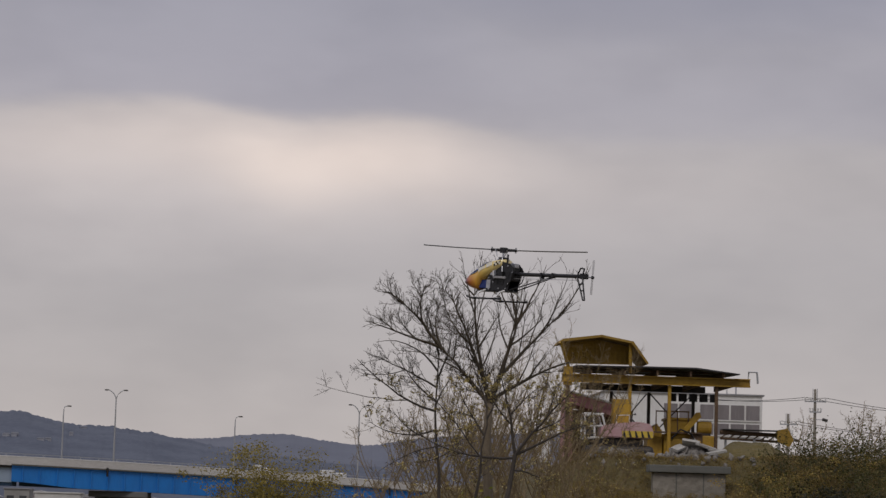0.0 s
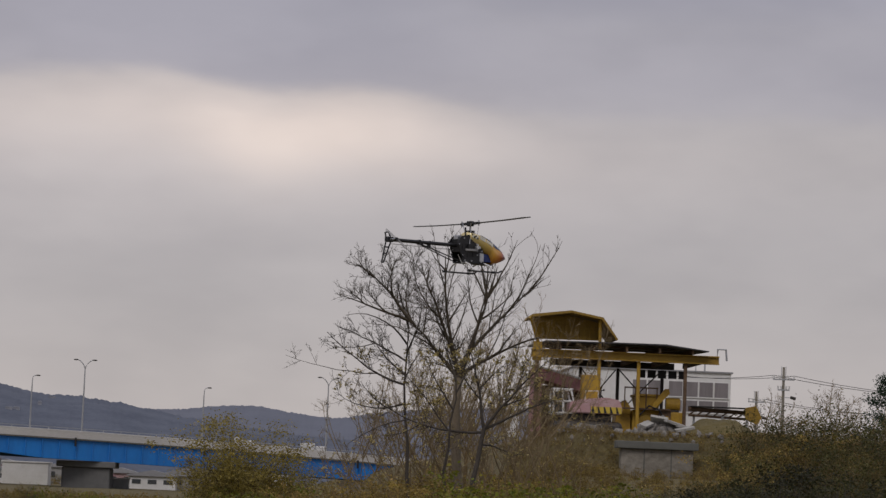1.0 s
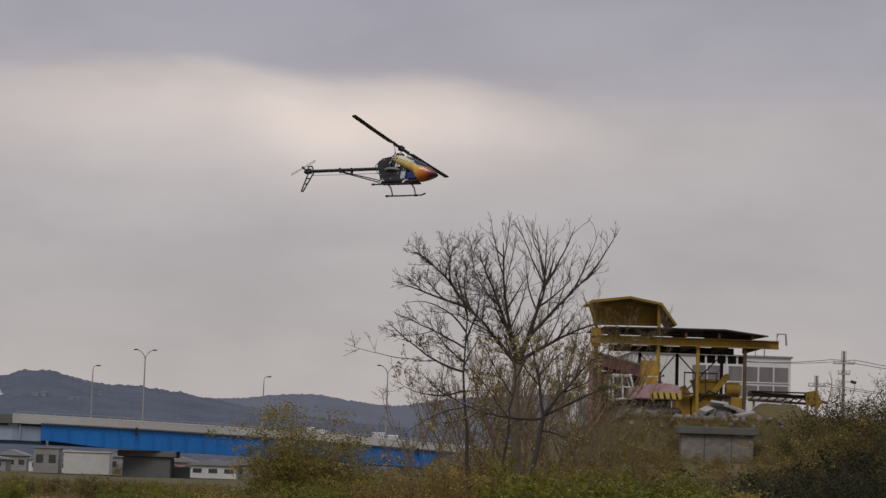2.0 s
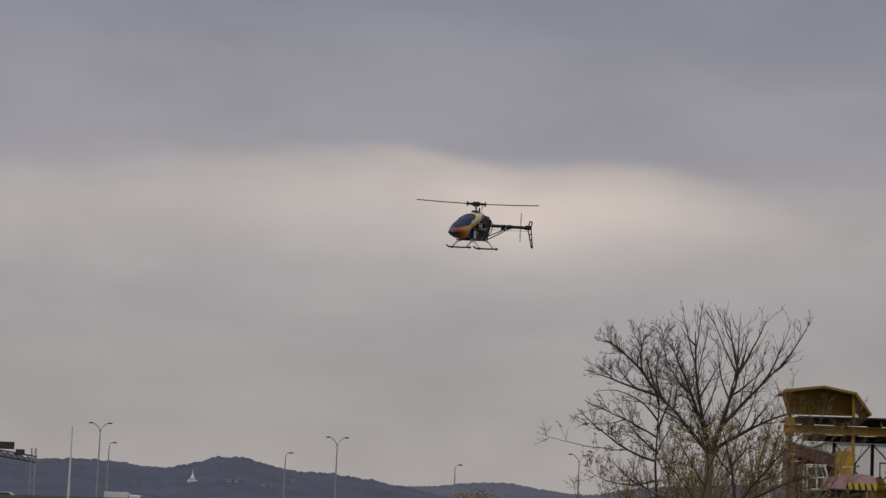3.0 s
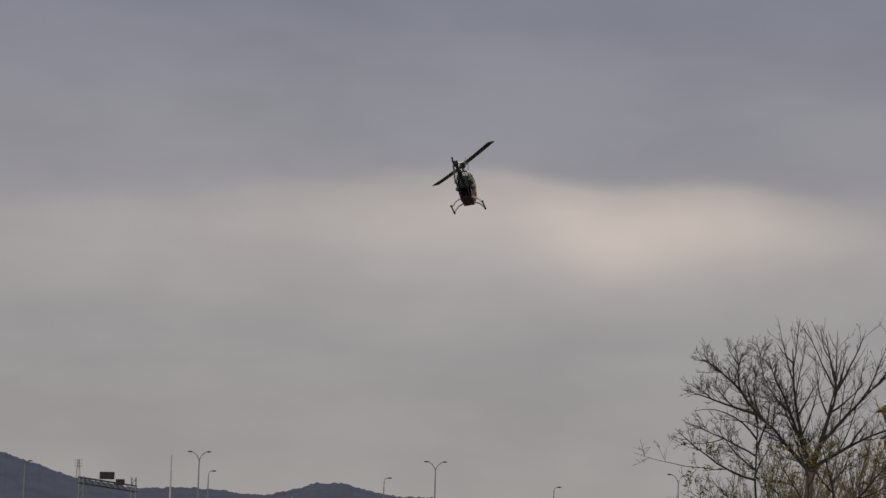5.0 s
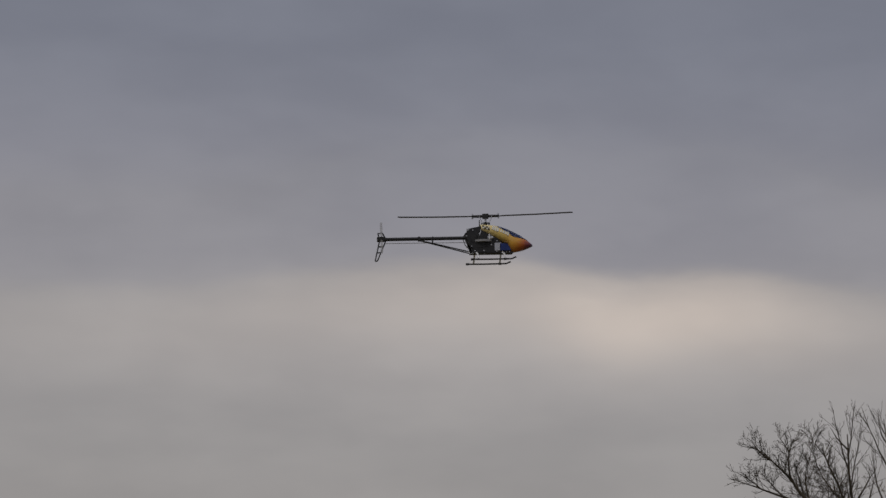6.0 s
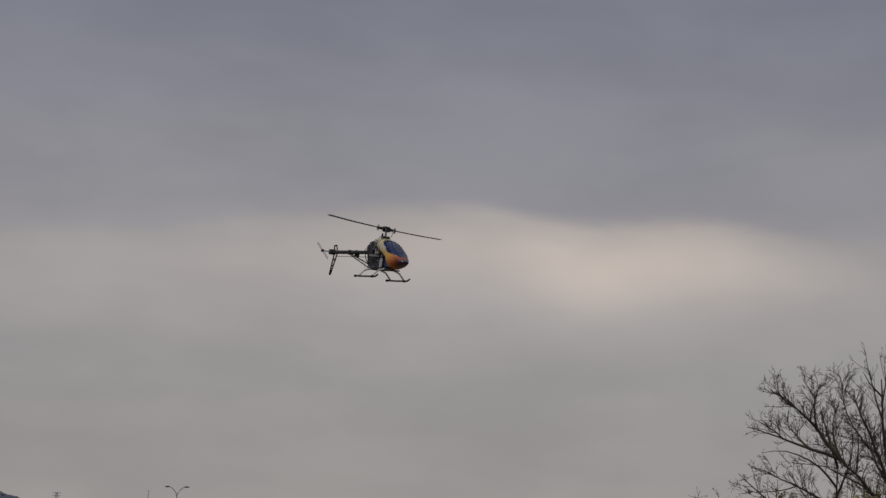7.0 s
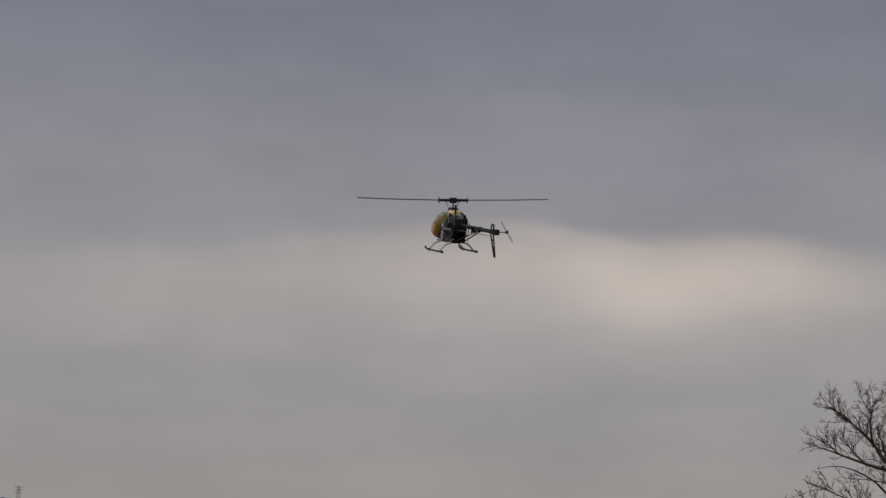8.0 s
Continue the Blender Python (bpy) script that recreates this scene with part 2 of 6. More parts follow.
M = {
    "carbon": mat("carbon", (0.018, 0.018, 0.02), (0.009, 0.009, 0.011), 0.45, 0.0, 40, 0.05),
    "black": mat("black_plastic", (0.018, 0.018, 0.02), (0.009, 0.009, 0.01), 0.55, 0, 30),
    "alu": mat("aluminium", (0.62, 0.63, 0.66), (0.42, 0.43, 0.46), 0.35, 0.8, 30),
    "whiteplast": mat("white_plastic", (0.78, 0.78, 0.78), (0.62, 0.62, 0.62), 0.45, 0, 20),
    "screen": mat("blue_windscreen", (0.035, 0.075, 0.26), (0.02, 0.04, 0.15), 0.14, 0, 10, coat=0.8),
    "bluebox": mat("blue_can", (0.022, 0.05, 0.23), (0.014, 0.03, 0.13), 0.35, 0.3, 20),
    "decal": mat("decal_white", (0.82, 0.80, 0.70), (0.7, 0.68, 0.6), 0.5, 0, 20),
    "bark": mat("bark", (0.088, 0.068, 0.045), (0.036, 0.029, 0.020), 0.9, 0, 3, 0.4, axis=(1, 1, 0.4)),
    "barkpale": mat("bark_pale", (0.23, 0.185, 0.13), (0.11, 0.088, 0.062), 0.9, 0, 3, 0.4, axis=(1, 1, 0.4)),
    "barkdark": mat("bark_dark", (0.075, 0.062, 0.05), (0.035, 0.03, 0.025), 0.9, 0, 4, 0.4, axis=(1, 1, 0.4)),
    "sapling": mat("sapling_bark", (0.24, 0.178, 0.095), (0.125, 0.092, 0.05), 0.9, 0, 2),
    "brown": mat("brush_stems", (0.19, 0.128, 0.052), (0.10, 0.068, 0.028), 0.9, 0, 2),
    "soil": mat("ground_soil", (0.165, 0.130, 0.050), (0.095, 0.078, 0.033), 0.95, 0, 0.12, 0.5, fine=14),
    "yellow": mat("yellow_paint", (0.47, 0.290, 0.02), (0.27, 0.155, 0.02), 0.6, 0, 0.9, 0.15, fine=9),
    "yellowdull": mat("yellow_sheet", (0.33, 0.205, 0.02), (0.19, 0.115, 0.018), 0.75, 0, 0.7, 0.15, fine=10),
    "roofdark": mat("dark_roof_sheet", (0.045, 0.045, 0.05), (0.028, 0.026, 0.028), 0.7, 0, 0.8, 0.2),
    "steel": mat("dark_steel", (0.06, 0.055, 0.05), (0.035, 0.03, 0.028), 0.6, 0.3, 2),
    "rust": mat("rusty_steel", (0.16, 0.10, 0.055), (0.07, 0.045, 0.03), 0.85, 0, 1.2, 0.3),
    "pink": mat("faded_red_paint", (0.46, 0.21, 0.22), (0.31, 0.15, 0.155), 0.6, 0, 0.9, 0.1, fine=8),
    "pinkpale": mat("bleached_red_paint", (0.50, 0.36, 0.36), (0.38, 0.20, 0.21), 0.55, 0, 1.2, 0.1, fine=8),
    "white": mat("white_paint", (0.72, 0.72, 0.71), (0.58, 0.57, 0.55), 0.55, 0, 0.5, 0.05),
    "hazard": mat("hazard_yellow", (0.62, 0.45, 0.05), (0.45, 0.32, 0.05), 0.55, 0, 3),
    "glass": mat("window_glass", (0.07, 0.075, 0.08), (0.04, 0.045, 0.05), 0.12, 0, 2),
    "curtain": mat("window_blind", (0.22, 0.20, 0.205), (0.13, 0.118, 0.12), 0.6, 0, 0.6, axis=(2.5, 1, 0.4), spread=0.3),
    "concrete": mat("concrete", (0.31, 0.285, 0.24), (0.16, 0.145, 0.12), 0.85, 0, 0.25, 0.2, fine=12),
    "parapet": mat("parapet_concrete", (0.58, 0.565, 0.54), (0.42, 0.405, 0.385), 0.85, 0, 0.10, 0.1, fine=14, axis=(1, 1, 3)),
    "deckdark": mat("dark_concrete", (0.15, 0.15, 0.135), (0.09, 0.092, 0.082), 0.9, 0, 0.15, 0.1, fine=10),
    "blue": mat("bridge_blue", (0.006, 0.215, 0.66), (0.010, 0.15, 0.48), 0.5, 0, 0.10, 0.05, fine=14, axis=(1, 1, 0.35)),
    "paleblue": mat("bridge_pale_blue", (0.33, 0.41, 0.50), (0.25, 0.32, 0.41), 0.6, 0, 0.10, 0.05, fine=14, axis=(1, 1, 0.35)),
    # girder blue with the shade under the deck put into the colour
    "shadeblue": mat("bridge_shade_blue", (0.07, 0.16, 0.30), (0.05, 0.11, 0.22), 0.6, 0, 0.12),
    "galv": mat("galvanised_steel", (0.42, 0.43, 0.44), (0.32, 0.33, 0.34), 0.5, 0.4, 1.0),
    # distance haze put into the colour of pylons and hillside houses
    "hazesteel": mat("hazed_lattice_steel", (0.24, 0.24, 0.26), (0.19, 0.19, 0.21), 0.8, 0, 1.0),
    "hazepale": mat("hazed_pale_wall", (0.30, 0.31, 0.345), (0.22, 0.23, 0.26), 0.9, 0, 0.5, spread=0.3),
    "housegrey": mat("grey_render", (0.34, 0.335, 0.325), (0.24, 0.235, 0.225), 0.85, 0, 0.4, 0.1),
    "asphalt": mat("asphalt", (0.06, 0.06, 0.06), (0.045, 0.045, 0.045), 0.9, 0, 0.5),
    "stone": mat("rubble_stone", (0.23, 0.215, 0.195), (0.10, 0.09, 0.075), 0.9, 0, 1.5, 0.4, spread=0.6),
    "slab": mat("broken_concrete", (0.44, 0.43, 0.40), (0.27, 0.26, 0.24), 0.9, 0, 1.5, 0.3),
    "grit": mat("grit", (0.24, 0.225, 0.20), (0.11, 0.10, 0.085), 0.95, 0, 1.2, 0.6, fine=8),
    # aerial haze mixed into both hill colours, paler for the far ridge
    "hill": mat("hazed_hill", (0.100, 0.115, 0.152), (0.052, 0.064, 0.094), 1.0, 0, 0.03, 0.0, fine=7, stain=0.5),
    "hillfar": mat("hazed_far_hill", (0.140, 0.152, 0.190), (0.112, 0.123, 0.158), 1.0, 0, 0.012, 0.0, fine=6),
    "roofgrey": mat("grey_roof", (0.28, 0.28, 0.29), (0.2, 0.2, 0.21), 0.7, 0, 0.3, spread=0.4),
    # pier concrete darkened: the bridge's shade is put into its colour
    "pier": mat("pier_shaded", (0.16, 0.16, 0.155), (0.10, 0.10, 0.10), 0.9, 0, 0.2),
    "tank": mat("red_sheet", (0.25, 0.09, 0.08), (0.15, 0.06, 0.06), 0.7, 0, 1.0),
    "leaf_yellow": leaf_mat("leaves_yellow_green", [(0.40, 0.32, 0.11), (0.50, 0.39, 0.15), (0.32, 0.27, 0.09), (0.55, 0.46, 0.22)]),
    "leaf_bush": leaf_mat("leaves_budding", [(0.27, 0.21, 0.045), (0.37, 0.29, 0.065), (0.23, 0.19, 0.045), (0.44, 0.36, 0.10)]),
    "leaf_green": leaf_mat("leaves_green", [(0.08, 0.105, 0.010), (0.16, 0.175, 0.016), (0.23, 0.205, 0.026), (0.11, 0.120, 0.013)]),
    "leaf_olive": leaf_mat("leaves_olive", [(0.055, 0.060, 0.014), (0.090, 0.085, 0.022), (0.050, 0.052, 0.013), (0.12, 0.095, 0.030)]),
    "leaf_dark": leaf_mat("leaves_dark", [(0.028, 0.034, 0.009), (0.046, 0.046, 0.013), (0.030, 0.031, 0.010), (0.070, 0.056, 0.020)]),
    "leaf_brown": leaf_mat("leaves_brown", [(0.175, 0.118, 0.03), (0.235, 0.155, 0.042), (0.18, 0.145, 0.028), (0.32, 0.235, 0.075)]),
    "leaf_pine": leaf_mat("leaves_evergreen", [(0.012, 0.035, 0.014), (0.025, 0.055, 0.02), (0.018, 0.045, 0.018)]),
}
M["canopy"] = canopy_mat()


def smoky_mat():
    """Thin see-through plastic."""
    m = bpy.data.materials.new("smoky_plastic")
    m.use_nodes = True
    nt = m.node_tree
    p = nt.nodes["Principled BSDF"]
    p.inputs["Base Color"].default_value, p.inputs["Roughness"].default_value = (0.45, 0.45, 0.46, 1), 0.4
    tr = nt.nodes.new("ShaderNodeBsdfTransparent")
    ms = nt.nodes.new("ShaderNodeMixShader")
    ms.inputs[0].default_value = 0.6
    nt.links.new(p.outputs[0], ms.inputs[1])
    nt.links.new(tr.outputs[0], ms.inputs[2])
    nt.links.new(ms.outputs[0], nt.nodes["Material Output"].inputs[0])
    return m


M["smoky"] = smoky_mat()


# ---------------------------------------------------------------- building helpers
def part(name, bm, material, parent=None, label="", smooth=False):
    me = bpy.data.meshes.new(name)
    bmesh.ops.recalc_face_normals(bm, faces=bm.faces)
    bm.to_mesh(me)
    bm.free()
    return part_mesh(name, me, material, parent, label, smooth)


def part_mesh(name, me, material, parent=None, label="", smooth=False):
    if not me.materials:
        me.materials.append(M[material])
    if smooth:
        me.polygons.foreach_set("use_smooth", [True] * len(me.polygons))
    ob = new(name, me)
    if parent:
        ob.parent = parent
    if label:
        ob["label"] = label
    return ob


def thing(name, label, category, at=(0, 0, 0), rz=0, group="", kind=""):
    ob = new(name)
    ob.empty_display_size = 0.2
    ob.matrix_world = pose(*at, 0, 0, rz)
    return tagged(ob, label, category, group, kind)


def box(bm, lo, hi, bevel=0.0, m=None):
    lo, hi = Vector(lo), Vector(hi)
    mm = Matrix.Translation((lo + hi) / 2) @ Matrix.Diagonal((*(hi - lo), 1))
    vs = bmesh.ops.create_cube(bm, size=1, matrix=(m @ mm if m else mm))["verts"]
    if bevel:
        es = list({e for v in vs for e in v.link_edges})
        bmesh.ops.bevel(bm, geom=es, offset=bevel, segments=2, affect="EDGES", profile=0.5)
    return bm


def boxes(*items, bevel=0.0):
    bm = bmesh.new()
    for lo, hi in items:
        box(bm, lo, hi, bevel)
    return bm


def tube(bm, pts, radii, seg=8, cap=True):
    """A tapered tube along a line of points."""
    pts = [Vector(p) for p in pts]
    if isinstance(radii, (int, float)):
        radii = [radii] * len(pts)
    rings = []
    for i, p in enumerate(pts):
        d = (pts[min(i + 1, len(pts) - 1)] - pts[max(i - 1, 0)]).normalized()
        ref = Vector((0, 0, 1)) if abs(d.z) < 0.9 else Vector((1, 0, 0))
        u = d.cross(ref).normalized()
        w = d.cross(u)
        rings.append([bm.verts.new(p + (u * math.cos(a) + w * math.sin(a)) * radii[i])
                      for a in (2 * math.pi * k / seg for k in range(seg))])
    for a, b in zip(rings, rings[1:]):
        for k in range(seg):
            bm.faces.new((a[k], a[(k + 1) % seg], b[(k + 1) % seg], b[k]))
    if cap:
        bm.faces.new(rings[0][::-1])
        bm.faces.new(rings[-1])
    return bm


def tubes(*items, seg=8):
    bm = bmesh.new()
    for pts, r in items:
        tube(bm, pts, r, seg)
    return bm


def prism(bm, outline, y0, y1):
    """An outline in x and z, extruded from y0 to y1."""
    a = [bm.verts.new((x, y0, z)) for x, z in outline]
    b = [bm.verts.new((x, y1, z)) for x, z in outline]
    n = len(outline)
    bm.faces.new(a)
    bm.faces.new(b[::-1])
    for i in range(n):
        bm.faces.new((a[i], b[i], b[(i + 1) % n], a[(i + 1) % n]))
    return bm


class Soup:
    """Collects tapered tubes and leaves quickly into one mesh."""

    def __init__(self):
        self.v, self.f = [], []

    def tube(self, pts, r0, r1, seg):
        n, base = len(pts), len(self.v)
        for i, p in enumerate(pts):
            d = (pts[min(i + 1, n - 1)] - pts[max(i - 1, 0)]).normalized()
            u = d.cross(Vector((0.31, 0.92, 0.23))).normalized()
            w = d.cross(u)
            r = r0 + (r1 - r0) * i / (n - 1)
            for k in range(seg):
                a = 2 * math.pi * k / seg
                self.v.append(p + (u * math.cos(a) + w * math.sin(a)) * r)
        for i in range(n - 1):
            for k in range(seg):
                a, b = base + i * seg + k, base + i * seg + (k + 1) % seg
                self.f.append((a, b, b + seg, a + seg))

    def leaf(self, p, size, rng):
        d = Vector((rng.gauss(0, 1), rng.gauss(0, 1), rng.gauss(0, 0.7))).normalized()
        u = d.cross(Vector((rng.gauss(0, 1), rng.gauss(0, 1), rng.gauss(0, 1)))).normalized()
        s = size * rng.uniform(0.6, 1.35)
        n, base = d.cross(u), len(self.v)
        self.v += [p, p + d * s * 0.5 + u * s * 0.3 + n * s * 0.08, p + d * s, p + d * s * 0.5 - u * s * 0.3 + n * s * 0.08]
        self.f += [(base, base + 1, base + 2), (base, base + 2, base + 3)]

    def mesh(self, name):
        me = bpy.data.meshes.new(name)
        me.from_pydata([tuple(v) for v in self.v], [], self.f)
        me.update()
        return me


# ---------------------------------------------------------------- ground
def smooth01(x):
    x = min(max(x, 0.0), 1.0)
    return x * x * (3 - 2 * x)


def ground_z(x, y):
    """Flat river land, with a raised yard to the right behind a brushy bank."""
    edge = 8.5 + (y - 110) * 0.02
    bank = (2.4 * smooth01((y - 72) / 34) + 2.1 * smooth01((y - 109.6) / 2.4)) * smooth01((x - edge) / 5.0)
    far = smooth01((y - 60) / 40)
    return bank + 0.22 * far * noise.noise(Vector((x * 0.13, y * 0.13, 3.0))) * (1 if y < 500 else 0)


def ground():
    xs = [-4500, -2500, -1200, -600, -300, -150, -90, -60, -45] + [-36 + 2 * i for i in range(18)] + [i for i in range(0, 36)] + \
         [38, 42, 48, 60, 90, 150, 300, 600, 1200, 2500, 4500]
    ys = [-400, -200, -100, -50, -25, -10, 0, 10, 20, 30, 40, 50] + [56 + 2 * i for i in range(36)] + \
         [130, 140, 155, 175, 200, 250, 300, 360, 420, 500, 700, 1000, 1500, 2200, 3200, 4600]
    bm = bmesh.new()
    grid = [[bm.verts.new((x, y, ground_z(x, y))) for x in xs] for y in ys]
    for r0, r1 in zip(grid, grid[1:]):
        for i in range(len(xs) - 1):
            bm.faces.new((r0[i], r0[i + 1], r1[i + 1], r1[i]))
    tagged(part("ground", bm, "soil", smooth=True), "dry grassy riverside ground with a raised bank", "ground", kind="structure")


ground()


# ---------------------------------------------------------------- hills
def hill_ridge(name, y, profile, material, label, seed, depth=500):
    """A wooded ridge whose crest height over x is a smooth sum of bumps (centre, width, height), with a tree-rough skyline."""
    bm = bmesh.new()
    x0, x1, n = -1100, 800, 1000
    rows = []
    for k, (dy, share) in enumerate(((-depth, 0.0), (-depth * 0.6, 0.42), (-depth * 0.25, 0.8), (0, 1.0), (depth * 0.5, 0.6), (depth, 0.0))):
        row = []
        for i in range(n + 1):
            x = x0 + (x1 - x0) * i / n
            h = sum(hh * math.exp(-((x - c) / w) ** 2) for c, w, hh in profile)
            h += 1.8 * noise.noise(Vector((x * 0.02, seed, k))) + 1.4 * noise.noise(Vector((x * 0.09, seed, k * 3.0))) + 1.5 * noise.noise(Vector((x * 0.31, seed, k * 5.0)))
            row.append(bm.verts.new((x * (1 + dy / y), y + dy, max(h, 1) * share - (2 if share == 0 else 0))))
        rows.append(row)
    for a, b in zip(rows, rows[1:]):
        for i in range(n):
            bm.faces.new((a[i], a[i + 1], b[i + 1], b[i]))
    return tagged(part(name, bm, material, smooth=True), label, "hill", kind="structure")


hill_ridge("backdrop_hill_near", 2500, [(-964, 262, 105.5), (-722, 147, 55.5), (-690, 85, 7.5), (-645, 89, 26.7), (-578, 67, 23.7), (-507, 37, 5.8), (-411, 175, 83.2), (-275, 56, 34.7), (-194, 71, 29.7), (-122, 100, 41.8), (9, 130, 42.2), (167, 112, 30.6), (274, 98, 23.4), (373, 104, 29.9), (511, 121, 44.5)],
           "hill", "wooded hills beyond the river, coloured with blue-grey haze", 1.7)
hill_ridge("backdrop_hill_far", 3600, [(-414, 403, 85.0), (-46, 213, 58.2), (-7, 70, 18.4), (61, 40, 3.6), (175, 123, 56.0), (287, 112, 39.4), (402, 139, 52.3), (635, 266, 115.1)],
           "hillfar", "distant ridge coloured paler with haze", 6.1)


# ---------------------------------------------------------------- bridge
def bridge_y(x):
    return 370 + (0.5 * (x + 44) if x > -44 else -0.08 * (x + 44))


def bridge_z(x):
    """Top of the parapet."""
    return 8.55 - 0.012 * (x + 44) - 0.00027 * (x + 44) ** 2 if x > -44 else 8.55 - 0.00030 * (x + 44) ** 2


def strip(bm, xa, xb, off0, off1, ztop, zbot, step=4.0):
    """A long box that follows the bridge; offsets across it, heights below the parapet's top (numbers or functions)."""
    n = max(1, round((xb - xa) / step))
    prev = None
    for i in range(n + 1):
        x = xa + (xb - xa) * i / n
        y, z = bridge_y(x), bridge_z(x)
        t = ztop(x) if callable(ztop) else ztop
        b = zbot(x) if callable(zbot) else zbot
        ring = [bm.verts.new((x, y + off0, z - t)), bm.verts.new((x, y + off1, z - t)),
                bm.verts.new((x, y + off1, z - b)), bm.verts.new((x, y + off0, z - b))]
        if prev:
            for k in range(4):
                bm.faces.new((prev[k], prev[(k + 1) % 4], ring[(k + 1) % 4], ring[k]))
        else:
            bm.faces.new(ring)
        prev = ring
    bm.faces.new(prev[::-1])
    return bm


def bridge():
    b = thing("road_bridge", "long road bridge with blue steel girders and grey parapet", "bridge")
    xa, xs, xb = -190.0, -40.5, 150.0
    part("parapet", strip(bmesh.new(), xs - 4, xb, 0, 0.4, 0.0, 1.25), "parapet", b, "pale grey concrete parapet")
    part("parapet", strip(bmesh.new(), xa, xs - 4.03, 0, 0.4, 0.0, 1.3), "deckdark", b, "weathered dark concrete parapet")
    part("parapet", strip(bmesh.new(), xa, xb, 15.6, 16.0, -0.1, 1.25), "parapet", b, "far parapet of grey concrete")
    part("deck", strip(bmesh.new(), xa, xb, 0.45, 15.55, 1.0, 1.6), "asphalt", b)
    hang = lambda x: 4.2 - 1.1 * (1 - smooth01((x - xs) / 10.0)) * 0.55 - 0.012 * max(x, 0)
    part("girder", strip(bmesh.new(), xs, xb, 0.35, 1.0, 1.27, hang, 3.0), "blue", b, "bright blue steel plate girder")
    part("girder", strip(bmesh.new(), xa, xs - 0.02, 0.7, 1.3, 1.32, 3.75), "paleblue", b, "pale blue steel box girder")
    # soffit and inner girder take the blue with shade painted in
    part("girder", strip(bmesh.new(), xa, xs - 0.02, 1.3, 8.0, 3.4, 4.25), "shadeblue", b, "girder soffit in blue darkened for shade")
    part("girder", strip(bmesh.new(), xs + 0.2, xb, 9.0, 9.6, 1.65, 4.2), "shadeblue", b)
    part("coping", strip(bmesh.new(), xs - 4, xb, -0.03, 0.43, -0.13, -0.004), "white", b, "whitish coping along the parapet")
    part("cornice", strip(bmesh.new(), xs, xb, -0.12, -0.005, 1.05, 1.24), "deckdark", b)
    for i in range(64):                      # web stiffeners
        x = xs + 1.5 + i * 2.4
        if x > 80:
            break
        y, z = bridge_y(x), bridge_z(x)
        part("stiffener", boxes(((x, y + 0.17, z - hang(x) + 0.05), (x + 0.12, y + 0.345, z - 1.3))), "blue", b)
    for i in range(26):
        x = xs - 3 - i * 5.0
        y, z = bridge_y(x), bridge_z(x)
        part("stiffener", boxes(((x, y + 0.55, z - 3.7), (x + 0.14, y + 0.695, z - 1.36))), "paleblue", b)
    for i in range(60):                      # handrail on the parapet
        x = -44 + i * 2.6
        y, z = bridge_y(x), bridge_z(x)
        part("rail_post", boxes(((x, y + 0.15, z + 0.133), (x + 0.1, y + 0.25, z + 0.42))), "galv", b)
    part("handrail", strip(bmesh.new(), -44, xb, 0.14, 0.26, -0.5, -0.425), "galv", b)
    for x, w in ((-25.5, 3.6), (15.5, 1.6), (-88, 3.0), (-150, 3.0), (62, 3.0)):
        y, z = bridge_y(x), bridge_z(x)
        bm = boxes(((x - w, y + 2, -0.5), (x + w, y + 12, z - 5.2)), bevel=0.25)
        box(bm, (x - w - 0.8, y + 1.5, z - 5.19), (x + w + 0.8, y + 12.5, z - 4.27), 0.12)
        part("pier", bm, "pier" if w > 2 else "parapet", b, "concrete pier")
    for x in (-27.0, -8.0, 4.0, 16.0):       # drain pipes
        y, z = bridge_y(x), bridge_z(x)
        part("drainpipe", tubes(([(x, y - 0.25, z - 0.9), (x, y - 0.25, z - 2.2)], 0.16)), "black", b)


bridge()


def street_lamp(az, el, single=False):
    """A lamp whose head stands in that direction from the river bank (degrees), on the near or far parapet."""
    off = 15.8 if single else 0.2
    x = 0.0
    for _ in range(30):
        x = (bridge_y(x) + off) * math.tan(radians(az))
    y, z = bridge_y(x) + off, bridge_z(x)
    h = 1.6 + math.hypot(x, y) * math.tan(radians(el)) - (z - 1.0)
    lp = thing("street_lamp", "tall grey double-arm street lamp on the bridge" if not single else "grey single-arm street lamp on the far side of the bridge",
               "street lamp", (x, y, z - 1.0), group="lamps along the bridge")
    part("pole", tubes(([(0, 0, 0), (0, 0, h * 0.55), (0, 0, h - 1.3)], [0.14, 0.11, 0.085])), "galv", lp)
    for s in ((1, -1) if not single else (1,)):
        pts = [(0, 0, h - 1.32), (0.12 * s, 0, h - 0.9), (0.4 * s, 0, h - 0.45), (0.8 * s, 0, h - 0.1), (1.1 * s, 0, h + 0.04)]
        if single:
            pts = [(0, 0, h - 1.32), (0.03, 0, h - 0.5), (0.15, 0, h - 0.15), (0.4, 0, h - 0.02), (0.55, 0, h)]
        part("arm", tubes((pts, 0.07)), "galv", lp)
        e = pts[-1]
        bm = bmesh.new()
        bmesh.ops.create_uvsphere(bm, u_segments=10, v_segments=6, radius=1,
                                  matrix=Matrix.Translation((e[0] + 0.3 * s, 0, e[2])) @ Matrix.Diagonal((0.40, 0.17, 0.11, 1)))
        part("lamp_head", bm, "steel", lp, "dark lamp head", smooth=True)
    return lp


for a, e in ((-9.32, 2.70), (-3.96, 2.62), (1.55, 2.46), (7.0, 2.25)):
    street_lamp(a, e)
for a, e in ((-13.21, 2.38), (-9.10, 2.28), (-5.12, 2.23), (-1.26, 2.12), (2.7, 2.0)):
    street_lamp(a, e, True)


